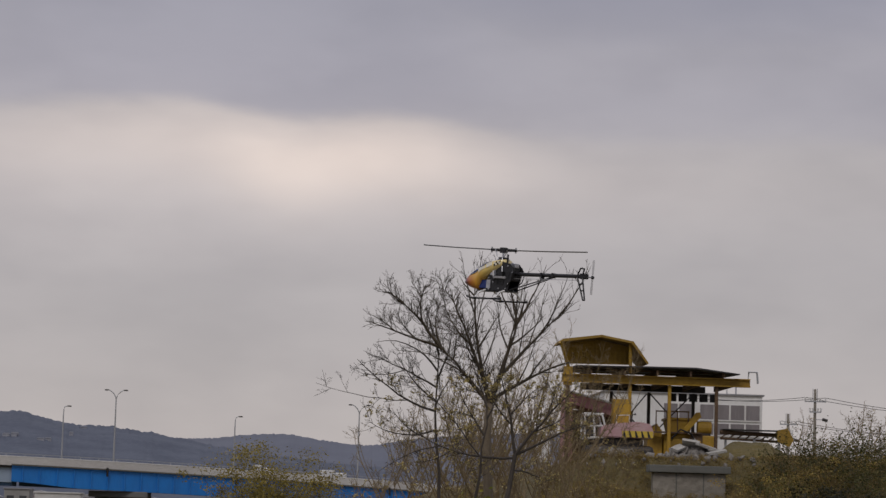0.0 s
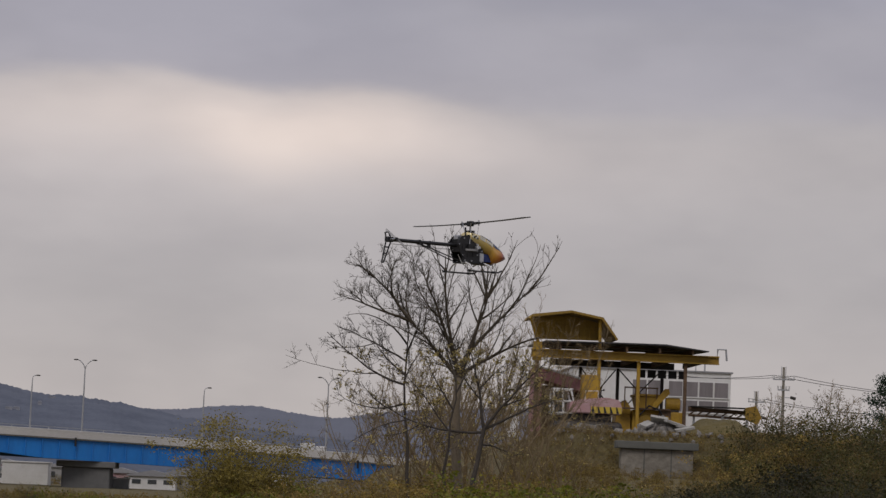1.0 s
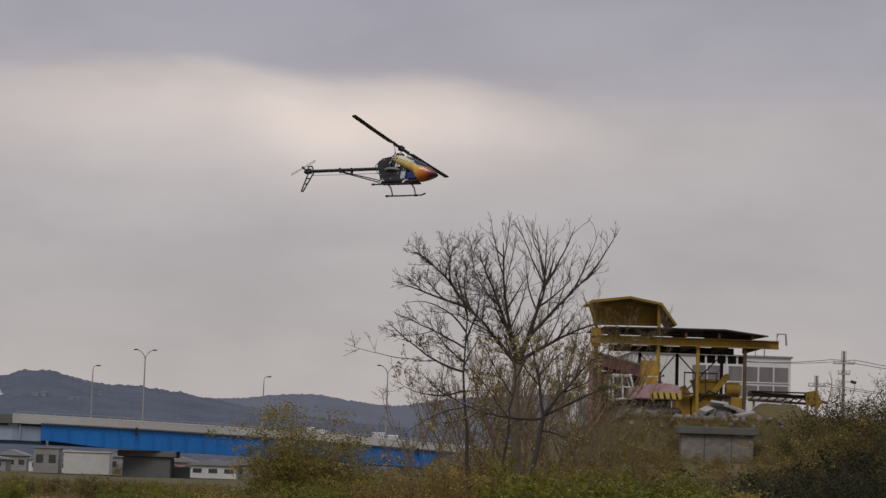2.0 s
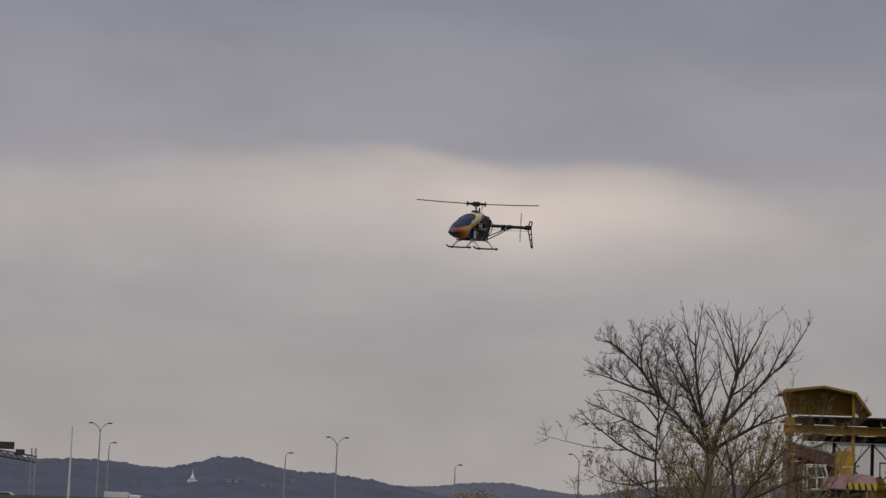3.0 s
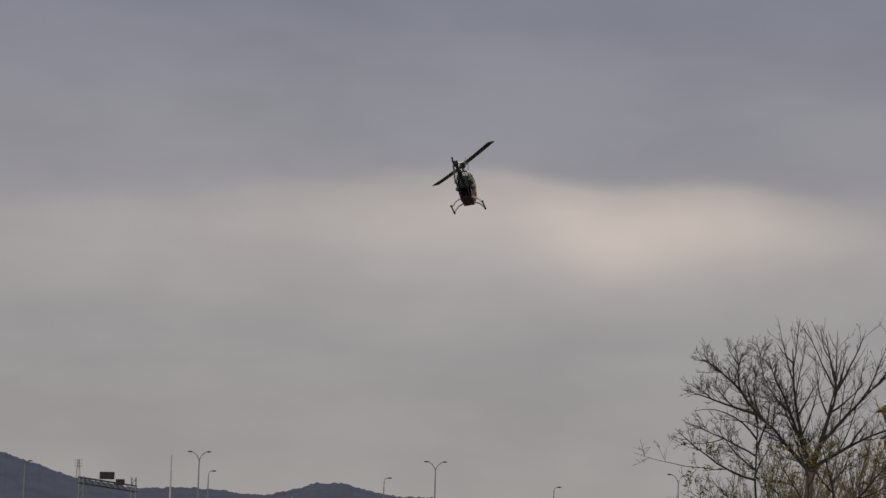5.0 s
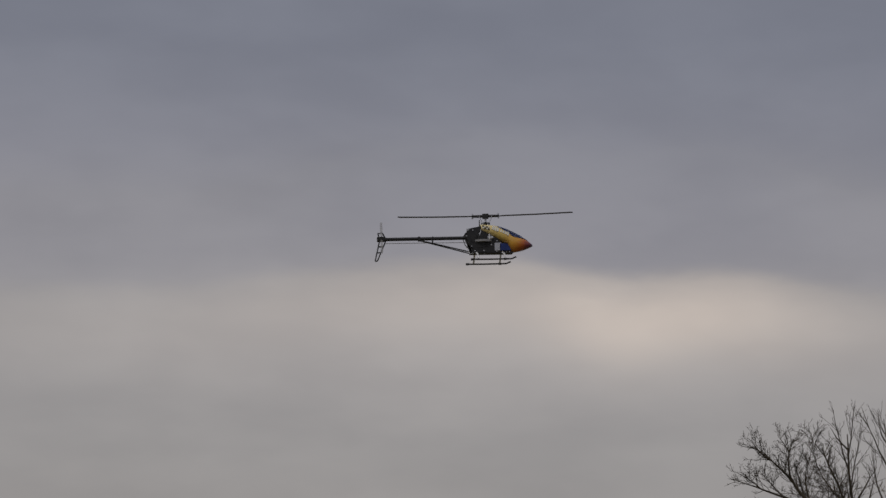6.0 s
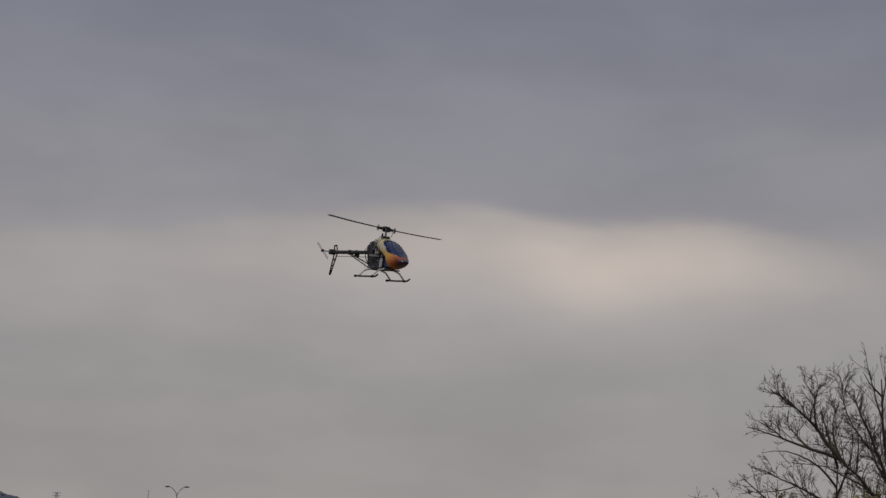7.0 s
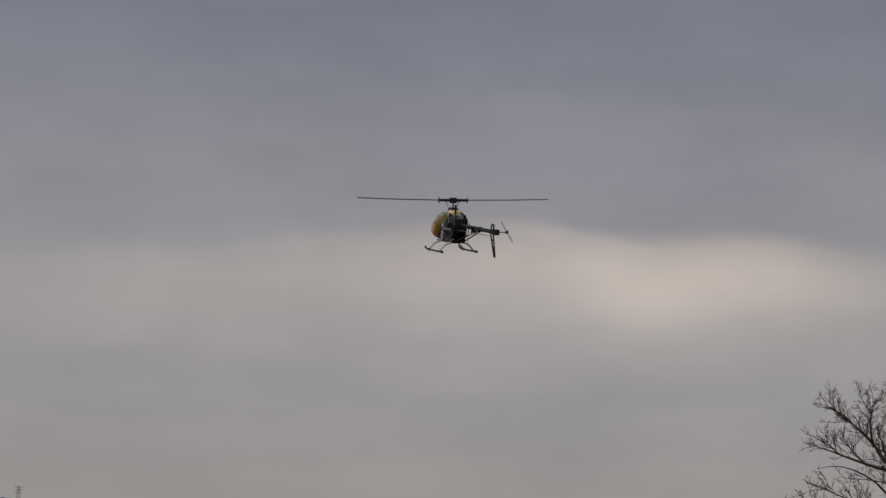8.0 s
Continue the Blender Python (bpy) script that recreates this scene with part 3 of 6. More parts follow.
def mast(x):
    m = thing("light_mast", "slim pale steel mast on the bridge", "mast", (x, bridge_y(x) + 0.2, bridge_z(x) - 0.6), group="masts along the bridge")
    part("pole", tubes(([(0, 0, 0), (0, 0, 11)], [0.2, 0.09])), "white", m)
    part("collar", boxes(((-0.22, -0.22, 0.01), (0.22, 0.22, 0.5))), "white", m)


mast(-65.2)
mast(-93.5)


def gantry():
    x0, x1 = -79.4, -71.4
    y = bridge_y(-74) + 3
    z = bridge_z(-74) - 1.0
    g = thing("sign_gantry", "grey steel lattice sign gantry over the road", "gantry", (x0, y, z))
    w, h = x1 - x0, 8.2
    for xx in (0, w):
        for d in (-0.4, 0.4):
            part("leg", tubes(([(xx + d, 0, 0), (xx + d * 0.8, 0, h)], 0.11)), "galv", g)
        for k in range(6):
            part("brace", tubes(([(xx - 0.4, 0, k * h / 6), (xx + 0.4, 0, (k + 1) * h / 6)], 0.05), seg=5), "galv", g)
    for zz in (h - 0.1, h - 0.95):
        part("beam", tubes(([(-0.5, 0, zz), (w + 0.5, 0, zz - 1.2)], 0.12)), "steel", g)
    for k in range(8):
        xa, xb = k * w / 8, (k + 1) * w / 8
        part("brace", tubes(([(xa, 0, h - 0.15 - 1.2 * xa / w), (xb, 0, h - 0.92 - 1.2 * xb / w)], 0.06), seg=5), "steel", g)
    part("sign_box", boxes(((2.8, -0.3, h - 0.35), (5.0, 0.2, h + 0.75)), bevel=0.05), "steel", g, "dark sign box seen from behind")
    part("sign_box", boxes(((5.3, -0.3, h - 1.2), (6.6, 0.2, h - 0.3)), bevel=0.05), "steel", g, "dark sign box seen from behind")


gantry()


def truck(x, length, high, label, body="white"):
    t = thing("truck", label, "truck", (x, bridge_y(x) + 4.5, bridge_z(x) - 1.0), group="traffic on the bridge")
    part("cargo_box", boxes(((-length / 2, -1.2, 0.9), (length / 2 - 1.9, 1.2, high)), bevel=0.06), body, t)
    part("cab", boxes(((length / 2 - 1.8, -1.15, 0.5), (length / 2, 1.15, high * 0.82)), bevel=0.18), "white", t)
    part("windscreen", boxes(((length / 2 - 0.2, -1.0, high * 0.48), (length / 2 + 0.02, 1.0, high * 0.75)), bevel=0.04), "glass", t)
    part("chassis", boxes(((-length / 2, -0.9, 0.55), (length / 2 - 1.9, 0.9, 0.85))), "black", t)
    for wx in (-length / 2 + 1.0, length / 2 - 1.2):
        for wy in (-1.0, 1.0):
            part("wheel", tubes(([(wx, wy - 0.14, 0.45), (wx, wy + 0.14, 0.45)], 0.45), seg=14), "black", t)
    return t


truck_a = truck(7.2, 4.2, 2.15, "white box truck driving on the bridge")
truck_b = truck(-2.2, 3.2, 2.1, "small white box truck driving on the bridge")
truck_c = truck(-111, 6.5, 2.5, "long pale box truck on the bridge")
truck_d = truck(-52, 5.5, 1.9, "low white truck on the bridge")


def car(x, label):
    t = thing("car", label, "car", (x, bridge_y(x) + 3.5, bridge_z(x) - 1.0), group="traffic on the bridge")
    bm = prism(bmesh.new(), [(-2.1, 0.35), (2.1, 0.35), (2.1, 0.8), (1.2, 0.95), (0.5, 1.48), (-1.0, 1.5), (-1.7, 1.0), (-2.1, 0.95)], -0.8, 0.8)
    bmesh.ops.bevel(bm, geom=bm.edges[:], offset=0.08, segments=2, affect="EDGES")
    part("body", bm, "white", t)
    part("side_window", prism(bmesh.new(), [(-1.2, 1.0), (0.75, 1.0), (0.4, 1.4), (-0.95, 1.42)], -0.815, 0.815), "glass", t)
    for wx in (-1.3, 1.3):
        for wy in (-0.75, 0.75):
            part("wheel", tubes(([(wx, wy - 0.1, 0.32), (wx, wy + 0.1, 0.32)], 0.32), seg=12), "black", t)
    return t


car_a = car(-88.8, "small white car on the bridge")
car_b = car(-78.4, "pale grey car on the bridge")


# ---------------------------------------------------------------- land beyond the bridge
def low_house(x, y, w, d, h, wall, roof, label, pitch=0.0, n=3, name="house"):
    hs = thing(name, label, "building", (x, y, ground_z(x, y) - 0.1))
    part("wall", boxes(((-w / 2, 0, 0), (w / 2, d, h)), bevel=0.03), wall, hs)
    if pitch:
        bm = prism(bmesh.new(), [(-w / 2 - 0.4, h + 0.01), (w / 2 + 0.4, h + 0.01), (w / 2 + 0.3, h + 0.2), (0, h + pitch), (-w / 2 - 0.3, h + 0.2)], -0.4, d + 0.4)
    else:
        bm = boxes(((-w / 2 - 0.15, -0.15, h + 0.005), (w / 2 + 0.15, d + 0.15, h + 0.22)), bevel=0.03)
    part("roof", bm, roof, hs)
    for i in range(n):
        xx = -w / 2 + w * (i + 0.5) / n
        part("window", boxes(((xx - w / n * 0.28, -0.06, h * 0.42), (xx + w / n * 0.28, -0.004, h * 0.75))), "glass", hs)
    return hs


low_house(-36.2, 400, 7.2, 6, 3.6, "white", "white", "plain white storage building beyond the bridge", n=0, name="storage_building")
low_house(-43.0, 404, 4.0, 6, 3.9, "housegrey", "roofgrey", "grey concrete building beyond the bridge", n=2)
low_house(-17.5, 430, 8.0, 8, 2.2, "white", "roofgrey", "low pale house with a grey roof", 1.1, 3)
low_house(-11.0, 440, 7.0, 8, 2.5, "housegrey", "roofgrey", "low grey house with a pitched roof", 1.2, 3)
low_house(-24.0, 450, 6.0, 8, 2.6, "pinkpale", "roofgrey", "small faded house among others", 1.0, 2)
low_house(-56.0, 430, 7.0, 8, 2.0, "housegrey", "roofgrey", "grey shed beyond the river field", 0.8, 2)
low_house(2.5, 470, 7.0, 8, 9.0, "white", "roofgrey", "white low office block beyond the bridge", 0, 4)
low_house(-48, 460, 8.0, 8, 2.4, "white", "roofgrey", "pale low house beyond the river field", 1.0, 3)
for hx, hy, hw, hh, hwall, hl in ((-66, 470, 8, 2.6, "white", "pale farm house beyond the fields"), (-60, 500, 6, 3.0, "housegrey", "grey farm house beyond the fields"),
                                  (-31, 480, 7, 3.2, "white", "white farm house beyond the fields"), (-38, 510, 9, 3.4, "housegrey", "long grey house beyond the fields"), (-14, 500, 7, 3.0, "white", "white farm house beyond the fields"),
                                  (-4, 485, 6, 2.8, "pinkpale", "faded house beyond the fields"), (-76, 520, 9, 3.2, "white", "long white house beyond the fields"), (-52, 530, 7, 3.6, "pinkpale", "tall faded house beyond the fields")):
    low_house(hx, hy, hw, 7, hh, hwall, "roofgrey", hl, 1.2, 3)
low_house(-22, 395, 4.6, 3, 1.5, "galv", "white", "white parked trailer under the bridge", 0, 0, "trailer")


def white_pagoda():
    p = thing("pagoda", "white pagoda on the wooded hillside", "tower", (-296.5, 2350, 62.5))
    p.scale = (1.25, 1.25, 1.4)
    part("base", boxes(((-3.6, -2, -5), (3.6, 2, 1.6)), bevel=0.3), "white", p)
    part("dome", tubes(([(0, 0, 1.6), (0, 0, 2.7), (0, 0, 4.4), (0, 0, 5.5)], [2.2, 1.9, 1.0, 0.5]), seg=14), "white", p, smooth=True)
    part("spire", tubes(([(0, 0, 5.5), (0, 0, 8.6)], [0.45, 0.12])), "white", p)


white_pagoda()


def hillside_house(x, y, z, w, d, h):
    w, d, h = w * 0.7, d * 0.7, h * 0.75
    hs = thing("house", "small haze-paled house among the trees of the hillside", "building", (x, y, z), group="hillside houses")
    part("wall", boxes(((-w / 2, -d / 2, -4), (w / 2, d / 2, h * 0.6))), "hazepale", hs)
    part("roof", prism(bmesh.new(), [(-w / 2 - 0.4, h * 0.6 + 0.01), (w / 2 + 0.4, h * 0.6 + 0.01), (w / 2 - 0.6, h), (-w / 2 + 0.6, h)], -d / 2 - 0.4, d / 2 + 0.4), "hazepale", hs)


for row in ((-259, 2320, 63.1, 9, 5, 4), (-252, 2321, 63.4, 7, 5, 5), (-228, 2323, 60.6, 9, 4, 3), (-222, 2333, 61.0, 8, 4, 3.2), (-206, 2389, 67.4, 5, 4, 5), (-201, 2467, 76.6, 10, 4, 2.6), (-251, 2326, 64.1, 7, 4, 4), (-60, 2408, 54.2, 5, 4, 5)):
    hillside_house(*row)


def pylon(x, y, z, h):
    p = thing("pylon", "steel lattice power pylon on the ridge, coloured with haze", "pylon", (x, y, z), group="pylons on the ridge")
    for sx in (-1, 1):
        for sy in (-1, 1):
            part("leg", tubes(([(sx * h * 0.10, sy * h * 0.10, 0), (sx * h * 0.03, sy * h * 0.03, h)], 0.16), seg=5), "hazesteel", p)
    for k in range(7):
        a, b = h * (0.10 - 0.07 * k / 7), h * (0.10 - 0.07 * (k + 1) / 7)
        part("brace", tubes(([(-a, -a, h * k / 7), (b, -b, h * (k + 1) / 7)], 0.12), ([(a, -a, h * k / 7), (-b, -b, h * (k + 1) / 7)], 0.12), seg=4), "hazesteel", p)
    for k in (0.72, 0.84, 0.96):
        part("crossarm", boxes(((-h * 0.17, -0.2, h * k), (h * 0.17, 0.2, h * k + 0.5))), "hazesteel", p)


pylon(-624, 2480, 108, 24)
pylon(-528, 2480, 86, 24)


# ---------------------------------------------------------------- bare trees
def limb_line(start, a0, a1, length, rng, n=7, sway=0.10):
    """A limb that starts at angle a0 from upright and ends at a1, drifting a little in depth."""
    p, pts = Vector(start), [Vector(start)]
    drift = rng.uniform(-0.45, 0.45)
    for i in range(n):
        a = radians(a0 + (a1 - a0) * i / (n - 1)) + rng.gauss(0, sway)
        p = p + Vector((math.sin(a), drift * 0.55 + rng.gauss(0, 0.08), math.cos(a))) * (length / n)
        pts.append(p)
    return pts


def twigs(soup, pts, r, depth, rng, leaves=None, leaf_chance=0.0, dens=1.0, spread=1.0):
    """Side shoots along a limb, and theirs in turn: long branchlets, then twigs, then the finest."""
    total = sum((b - a).length for a, b in zip(pts, pts[1:]))
    per_metre, shortest, longest = ((12.0, 0.08, 0.26), (9.5, 0.18, 0.55), (5.2, 0.30, 1.05))[depth]
    for _ in range(max(2, round(per_metre * dens * total))):
        s = 0.1 + (0.9 if spread > 0.7 or depth < 2 else 0.75) * rng.random()
        i = min(int(s * (len(pts) - 1)), len(pts) - 2)
        p = pts[i].lerp(pts[i + 1], s * (len(pts) - 1) - i)
        d = (pts[i + 1] - pts[i]).normalized()
        side = d.cross(Vector((rng.gauss(0, 0.6), rng.gauss(0, 1), rng.gauss(0, 0.6)))).normalized()
        way = (d * 0.7 + side * rng.uniform(0.35, 0.95) * spread + Vector((0, 0, 0.1))).normalized()
        curl = Vector((rng.gauss(0, 0.09), rng.gauss(0, 0.09), rng.gauss(0.07, 0.08)))
        ln = rng.uniform(shortest, longest) * (1.1 - 0.55 * s) * min(1.0, 0.45 + total / 3)
        line, q = [p], p
        for k in range(5 if depth == 2 else 3):
            way = (way + curl + Vector((rng.gauss(0, 0.11), rng.gauss(0, 0.11), rng.gauss(0, 0.10)))).normalized()
            q = q + way * ln / (5 if depth == 2 else 3)
            line.append(q)
        rr = min(max(r * 0.35, 0.006), 0.012) if depth == 2 else (0.005 if depth == 1 else 0.0036)
        soup.tube(line, rr, (0.0022, 0.0028, 0.0036)[depth], 4 if depth == 2 else 3)
        if leaves is not None and depth < 2 and abs(p.x) < 2.1 and p.z < 5.3 and rng.random() < leaf_chance:
            for _ in range(rng.randint(3, 6)):
                leaves.leaf(line[rng.randint(1, len(line) - 1)], 0.062, rng)
        if depth > 0:
            twigs(soup, line, rr, depth - 1, rng, leaves, leaf_chance, 1.0 if spread > 0.7 else 0.4, spread)


def bare_tree(base, trunks, limbs, label, bark, seed, leaf_top, dens=1.0, leafy=0.2, trunk_bark=None):
    """trunks: (dx, lean, height, radius). limbs: (parent, share along it, start angle, end angle, length, radius share)."""
    rng = random.Random(seed)
    t = thing("tree", label, "tree", base)
    lines, radii = [], []
    for dx, lean, h, r in trunks:
        pts = limb_line((dx, 0, -0.3), lean - 4, lean + 4, h + 0.3, rng, 8, 0.03 if r > 0.1 else 0.10)
        lines.append(pts)
        radii.append(r)
        s = Soup()
        s.tube(pts, r * 1.15, r * (0.72 if r > 0.06 else 0.25), 10)
        part_mesh("trunk", s.mesh("trunk"), trunk_bark or bark, t, smooth=True)
    parents = {l[0] - len(trunks) for l in limbs}
    for k, (par, share, a0, a1, ln, rs) in enumerate(limbs):
        pl = lines[par]
        i = min(int(share * (len(pl) - 1)), len(pl) - 2)
        start = pl[i].lerp(pl[i + 1], share * (len(pl) - 1) - i)
        r = radii[par] * rs 
        big = radii[0] > 0.1
        upright = big and abs(a1) < 26 and k not in parents and start.x > -0.9
        pts = limb_line(start, a0, a1, ln * (1.0 if k in parents or not big else 0.96 if upright else 0.78), rng, 7, 0.03 if upright else 0.085 if big and a1 < -30 else 0.05)
        lines.append(pts)
        radii.append(r)
        s = Soup()
        s.tube(pts, r, max(r * 0.2, 0.007) if k in parents else 0.0045, 7)
        part_mesh("limb", s.mesh("limb"), bark, t, smooth=True)
    fine, leaves = Soup(), Soup()
    for k, pts in enumerate(lines[len(trunks):]):
        low = pts[len(pts) // 2].z < leaf_top
        shoots = big and pts[-1].x > (-1.3 if pts[-1].z > 6.8 else -0.8) and pts[-1].z > 5.4        # upright shoots with few side twigs
        twigs(fine, pts, radii[k + len(trunks)] * 0.55, 2, rng, leaves, leafy if low else leafy * 0.06, dens * (0.34 if shoots else 0.28 if limbs[k][3] <= -70 else 1.25 if big else 1.0), 0.6 if shoots else 1.0)
    tagged(part_mesh("crown", fine.mesh("crown"), bark, t, "fine bare twigs"), kind="stuff")
    tagged(part_mesh("foliage", leaves.mesh("foliage"), "leaf_yellow", t, "sparse yellow-green young leaves"), kind="stuff")
    return t


bare_tree((5.46, 66.3, 0), [(0.19, -4.7, 4.63, 0.14)],
          [(0, 1.0, -40, -40, 1.99, 0.5), (1, 0.95, -35, -55, 2.1, 0.7), (1, 1.0, -79, -74, 2.02, 0.6), (3, 0.34, -48, -39, 1.16, 0.6), (2, 0.43, -18, 20, 1.03, 0.6),
           (1, 0.9, -34, 24, 1.75, 0.55), (0, 1.0, -20, -28, 3.03, 0.4), (0, 1.0, -17, -2, 3.23, 0.45), (8, 0.46, 29, 31, 1.42, 0.5), (0, 1.0, 16, 18, 2.21, 0.66),
           (10, 0.97, -28, -18, 2.06, 0.3), (10, 1.0, -13, -7, 1.48, 0.38), (10, 1.0, 19, 13, 0.96, 0.45), (10, 1.0, 29, 22, 1.8, 0.38), (10, 0.33, 42, 46, 2.58, 0.6),
           (15, 0.9, 35, 24, 1.65, 0.5), (15, 0.57, 38, 14, 1.21, 0.45), (15, 0.72, 24, 16, 1.72, 0.35), (0, 1.0, 50, 72, 2.5, 0.45), (8, 0.72, -18, -9, 1.66, 0.35),
           (8, 0.88, -45, -35, 0.9, 0.4), (8, 0.84, 9, 5, 1.38, 0.28), (1, 0.52, -53, -87, 2.46, 0.33), (7, 0.54, -47, -2, 2.01, 0.4), (2, 0.76, -62, -32, 0.86, 0.5),
           (5, 0.67, -29, -31, 0.65, 0.6), (1, 0.76, 10, -5, 1.44, 0.33), (10, 0.67, -26, 0, 1.55, 0.3), (10, 0.73, 59, 32, 1.57, 0.36), (19, 0.49, 37, 29, 1.19, 0.5),
           (3, 0.64, -51, -64, 0.87, 0.5), (12, 0.56, -33, 8, 0.95, 0.5), (19, 0.35, 30, 12, 1.5, 0.4), (8, 0.3, 25, 8, 1.7, 0.4), (7, 0.3, -35, -15, 1.5, 0.45),
           (10, 0.9, 5, 2, 1.9, 0.33), (15, 0.45, 20, 12, 1.6, 0.36), (15, 0.3, 10, 5, 1.5, 0.33), (10, 0.6, 12, 8, 2.0, 0.33), (8, 0.6, 12, 6, 1.7, 0.3), (15, 0.8, 55, 35, 1.0, 0.4)],
          "leafing bare-branched tree with a pale trunk and fine twigs", "bark", 11, 6.2, 2.5, 0.15, "barkpale")
bare_tree((5.67, 64.6, 0), [(-0.2, 6.2, 3.27, 0.075), (-0.66, -2.5, 4.59, 0.055)],
          [(0, 1.0, -10, -18, 2.3, 0.6), (0, 0.98, -93, -64, 2.54, 0.5), (3, 0.97, -68, -33, 1.12, 0.6), (3, 0.35, -42, -37, 2.84, 0.6), (0, 1.0, 32, 46, 2.41, 0.6),
           (0, 1.0, 61, 69, 2.35, 0.55), (2, 0.46, 43, 44, 1.03, 0.5), (2, 0.34, -46, -24, 1.22, 0.5), (3, 0.77, -102, -127, 1.74, 0.5), (0, 0.89, 94, 118, 0.94, 0.4),
           (1, 0.97, -17, -20, 1.21, 0.6), (1, 0.91, 27, 17, 1.12, 0.5), (1, 0.82, -33, -28, 1.49, 0.5), (6, 0.55, 14, 23, 0.86, 0.5), (6, 0.32, 71, 52, 1.14, 0.5), (3, 0.65, -127, -91, 1.09, 0.4)],
          "slender dark bare tree with a few yellowish leaves", "barkdark", 5, 5.5, 1.15, 0.36)
bare_tree((4.07, 67.2, 0), [(0.11, -2.4, 5.89, 0.06)],
          [(0, 0.76, -70, -43, 2.53, 0.6), (1, 0.31, -91, -72, 2.51, 0.4), (0, 0.86, -62, -67, 1.9, 0.5), (0, 0.8, -52, -34, 1.62, 0.45), (3, 0.51, -110, -82, 1.16, 0.5),
           (0, 0.93, -36, -97, 1.96, 0.5), (0, 0.9, 23, 0, 1.41, 0.5), (0, 0.68, -110, -55, 1.95, 0.45), (0, 0.78, 19, 37, 1.06, 0.4), (0, 1.0, -15, -18, 1.45, 0.6)],
          "thin-stemmed bare tree leaning over the brush", "barkdark", 8, 5.2, 1.5, 0.2)
bare_tree((7.3, 88, 0.3), [(0, 3, 3.6, 0.07), (-1.6, -4, 3.2, 0.06), (1.4, 5, 3.4, 0.06)],
          [(0, 0.7, -30, -10, 2.6, 0.6), (0, 0.9, 25, 8, 2.8, 0.6), (1, 0.7, -35, -12, 2.5, 0.6), (1, 0.9, 22, 5, 2.6, 0.6), (2, 0.7, -25, -5, 2.6, 0.6), (2, 0.9, 32, 12, 2.4, 0.6)],
          "thicket of thin grey-brown saplings", "brown", 21, 4.6, 1.4, 0.10)


for tx, ty, k, sd in ((7.4, 70, 0.9, 42), (5.4, 71, 1.2, 43), (10.4, 90, 0.95, 44), (4.0, 76, 0.8, 45), (9.0, 96, 1.35, 46), (4.5, 68.6, 0.9, 47), (6.6, 74, 1.4, 48), (8.8, 82, 1.45, 49),
                      (4.6, 73, 1.3, 51), (7.4, 78, 1.55, 52), (4.2, 74, 1.0, 53), (10.2, 101, 1.7, 55), (5.0, 78, 1.0, 56), (8.3, 84, 1.75, 57), (7.1, 80, 1.6, 58), (9.7, 92, 1.75, 59), (6.2, 83, 1.5, 60), (5.6, 74, 1.55, 71), (5.2, 69.6, 1.4, 81), (4.5, 70.2, 1.25, 82), (6.3, 70.6, 1.35, 83), (5.8, 71.6, 1.45, 84)):
    bare_tree((tx, ty, ground_z(tx, ty)), [(0, 3, 2.6 * k, 0.034), (-1.2, -5, 2.2 * k, 0.028), (1.1, 6, 2.4 * k, 0.03)],
              [(0, 0.6, -30, -10, 2.3 * k, 0.7), (0, 0.9, 25, 8, 2.4 * k, 0.7), (1, 0.6, -40, -12, 2.2 * k, 0.7), (1, 0.9, 22, 5, 2.3 * k, 0.7), (2, 0.6, -25, -5, 2.3 * k, 0.7),
               (2, 0.9, 36, 12, 2.2 * k, 0.7)], "thicket of thin brown saplings with budding leaves", "sapling", sd, 3.6, 0.55 if ty < 75 else 0.85, 0.10)


# ---------------------------------------------------------------- shrubs
def shrub(name, seed, w, h, n_stems, n_leaf, leaf, leaf_size, label, stem="brown"):
    rng = random.Random(seed)
    t = thing(name, label, "shrub", (0, -300, 0))
    st, lv = Soup(), Soup()
    tips = []
    for _ in range(n_stems):
        a = rng.uniform(0, 2 * math.pi)
        q = Vector((math.cos(a) * w * 0.25 * rng.random(), math.sin(a) * w * 0.25 * rng.random(), -0.15))
        way = Vector((math.cos(a) * rng.uniform(0.1, 0.9) * w / h * 0.6, math.sin(a) * rng.uniform(0.1, 0.9) * w / h * 0.6, 1)).normalized()
        line, ln = [q], h * rng.uniform(0.55, 1.1)
        for k in range(6):
            way = (way + Vector((rng.gauss(0, 0.15), rng.gauss(0, 0.15), rng.gauss(0, 0.08)))).normalized()
            q = q + way * ln / 6
            line.append(q)
        st.tube(line, 0.010, 0.003, 3)
        twigs(st, line, 0.012, 0, rng, None, 0, 0.3, 1.1)
        tips += line[2:]
    clumps = max(12, n_leaf // 55)
    for _ in range(clumps):                  # leaves sit in tufts with gaps between them
        c = rng.choice(tips) + Vector((rng.gauss(0, 0.16), rng.gauss(0, 0.16), rng.gauss(0, 0.10))) * w * 0.42
        size = w * rng.uniform(0.035, 0.085)
        for _ in range(n_leaf // clumps):
            lv.leaf(c + Vector((rng.gauss(0, 1), rng.gauss(0, 1), rng.gauss(0, 0.75))) * size, leaf_size, rng)
    tagged(part_mesh("brushwood", st.mesh("brushwood"), stem, t), kind="stuff")
    tagged(part_mesh("foliage", lv.mesh("foliage"), leaf, t), kind="stuff")
    return t


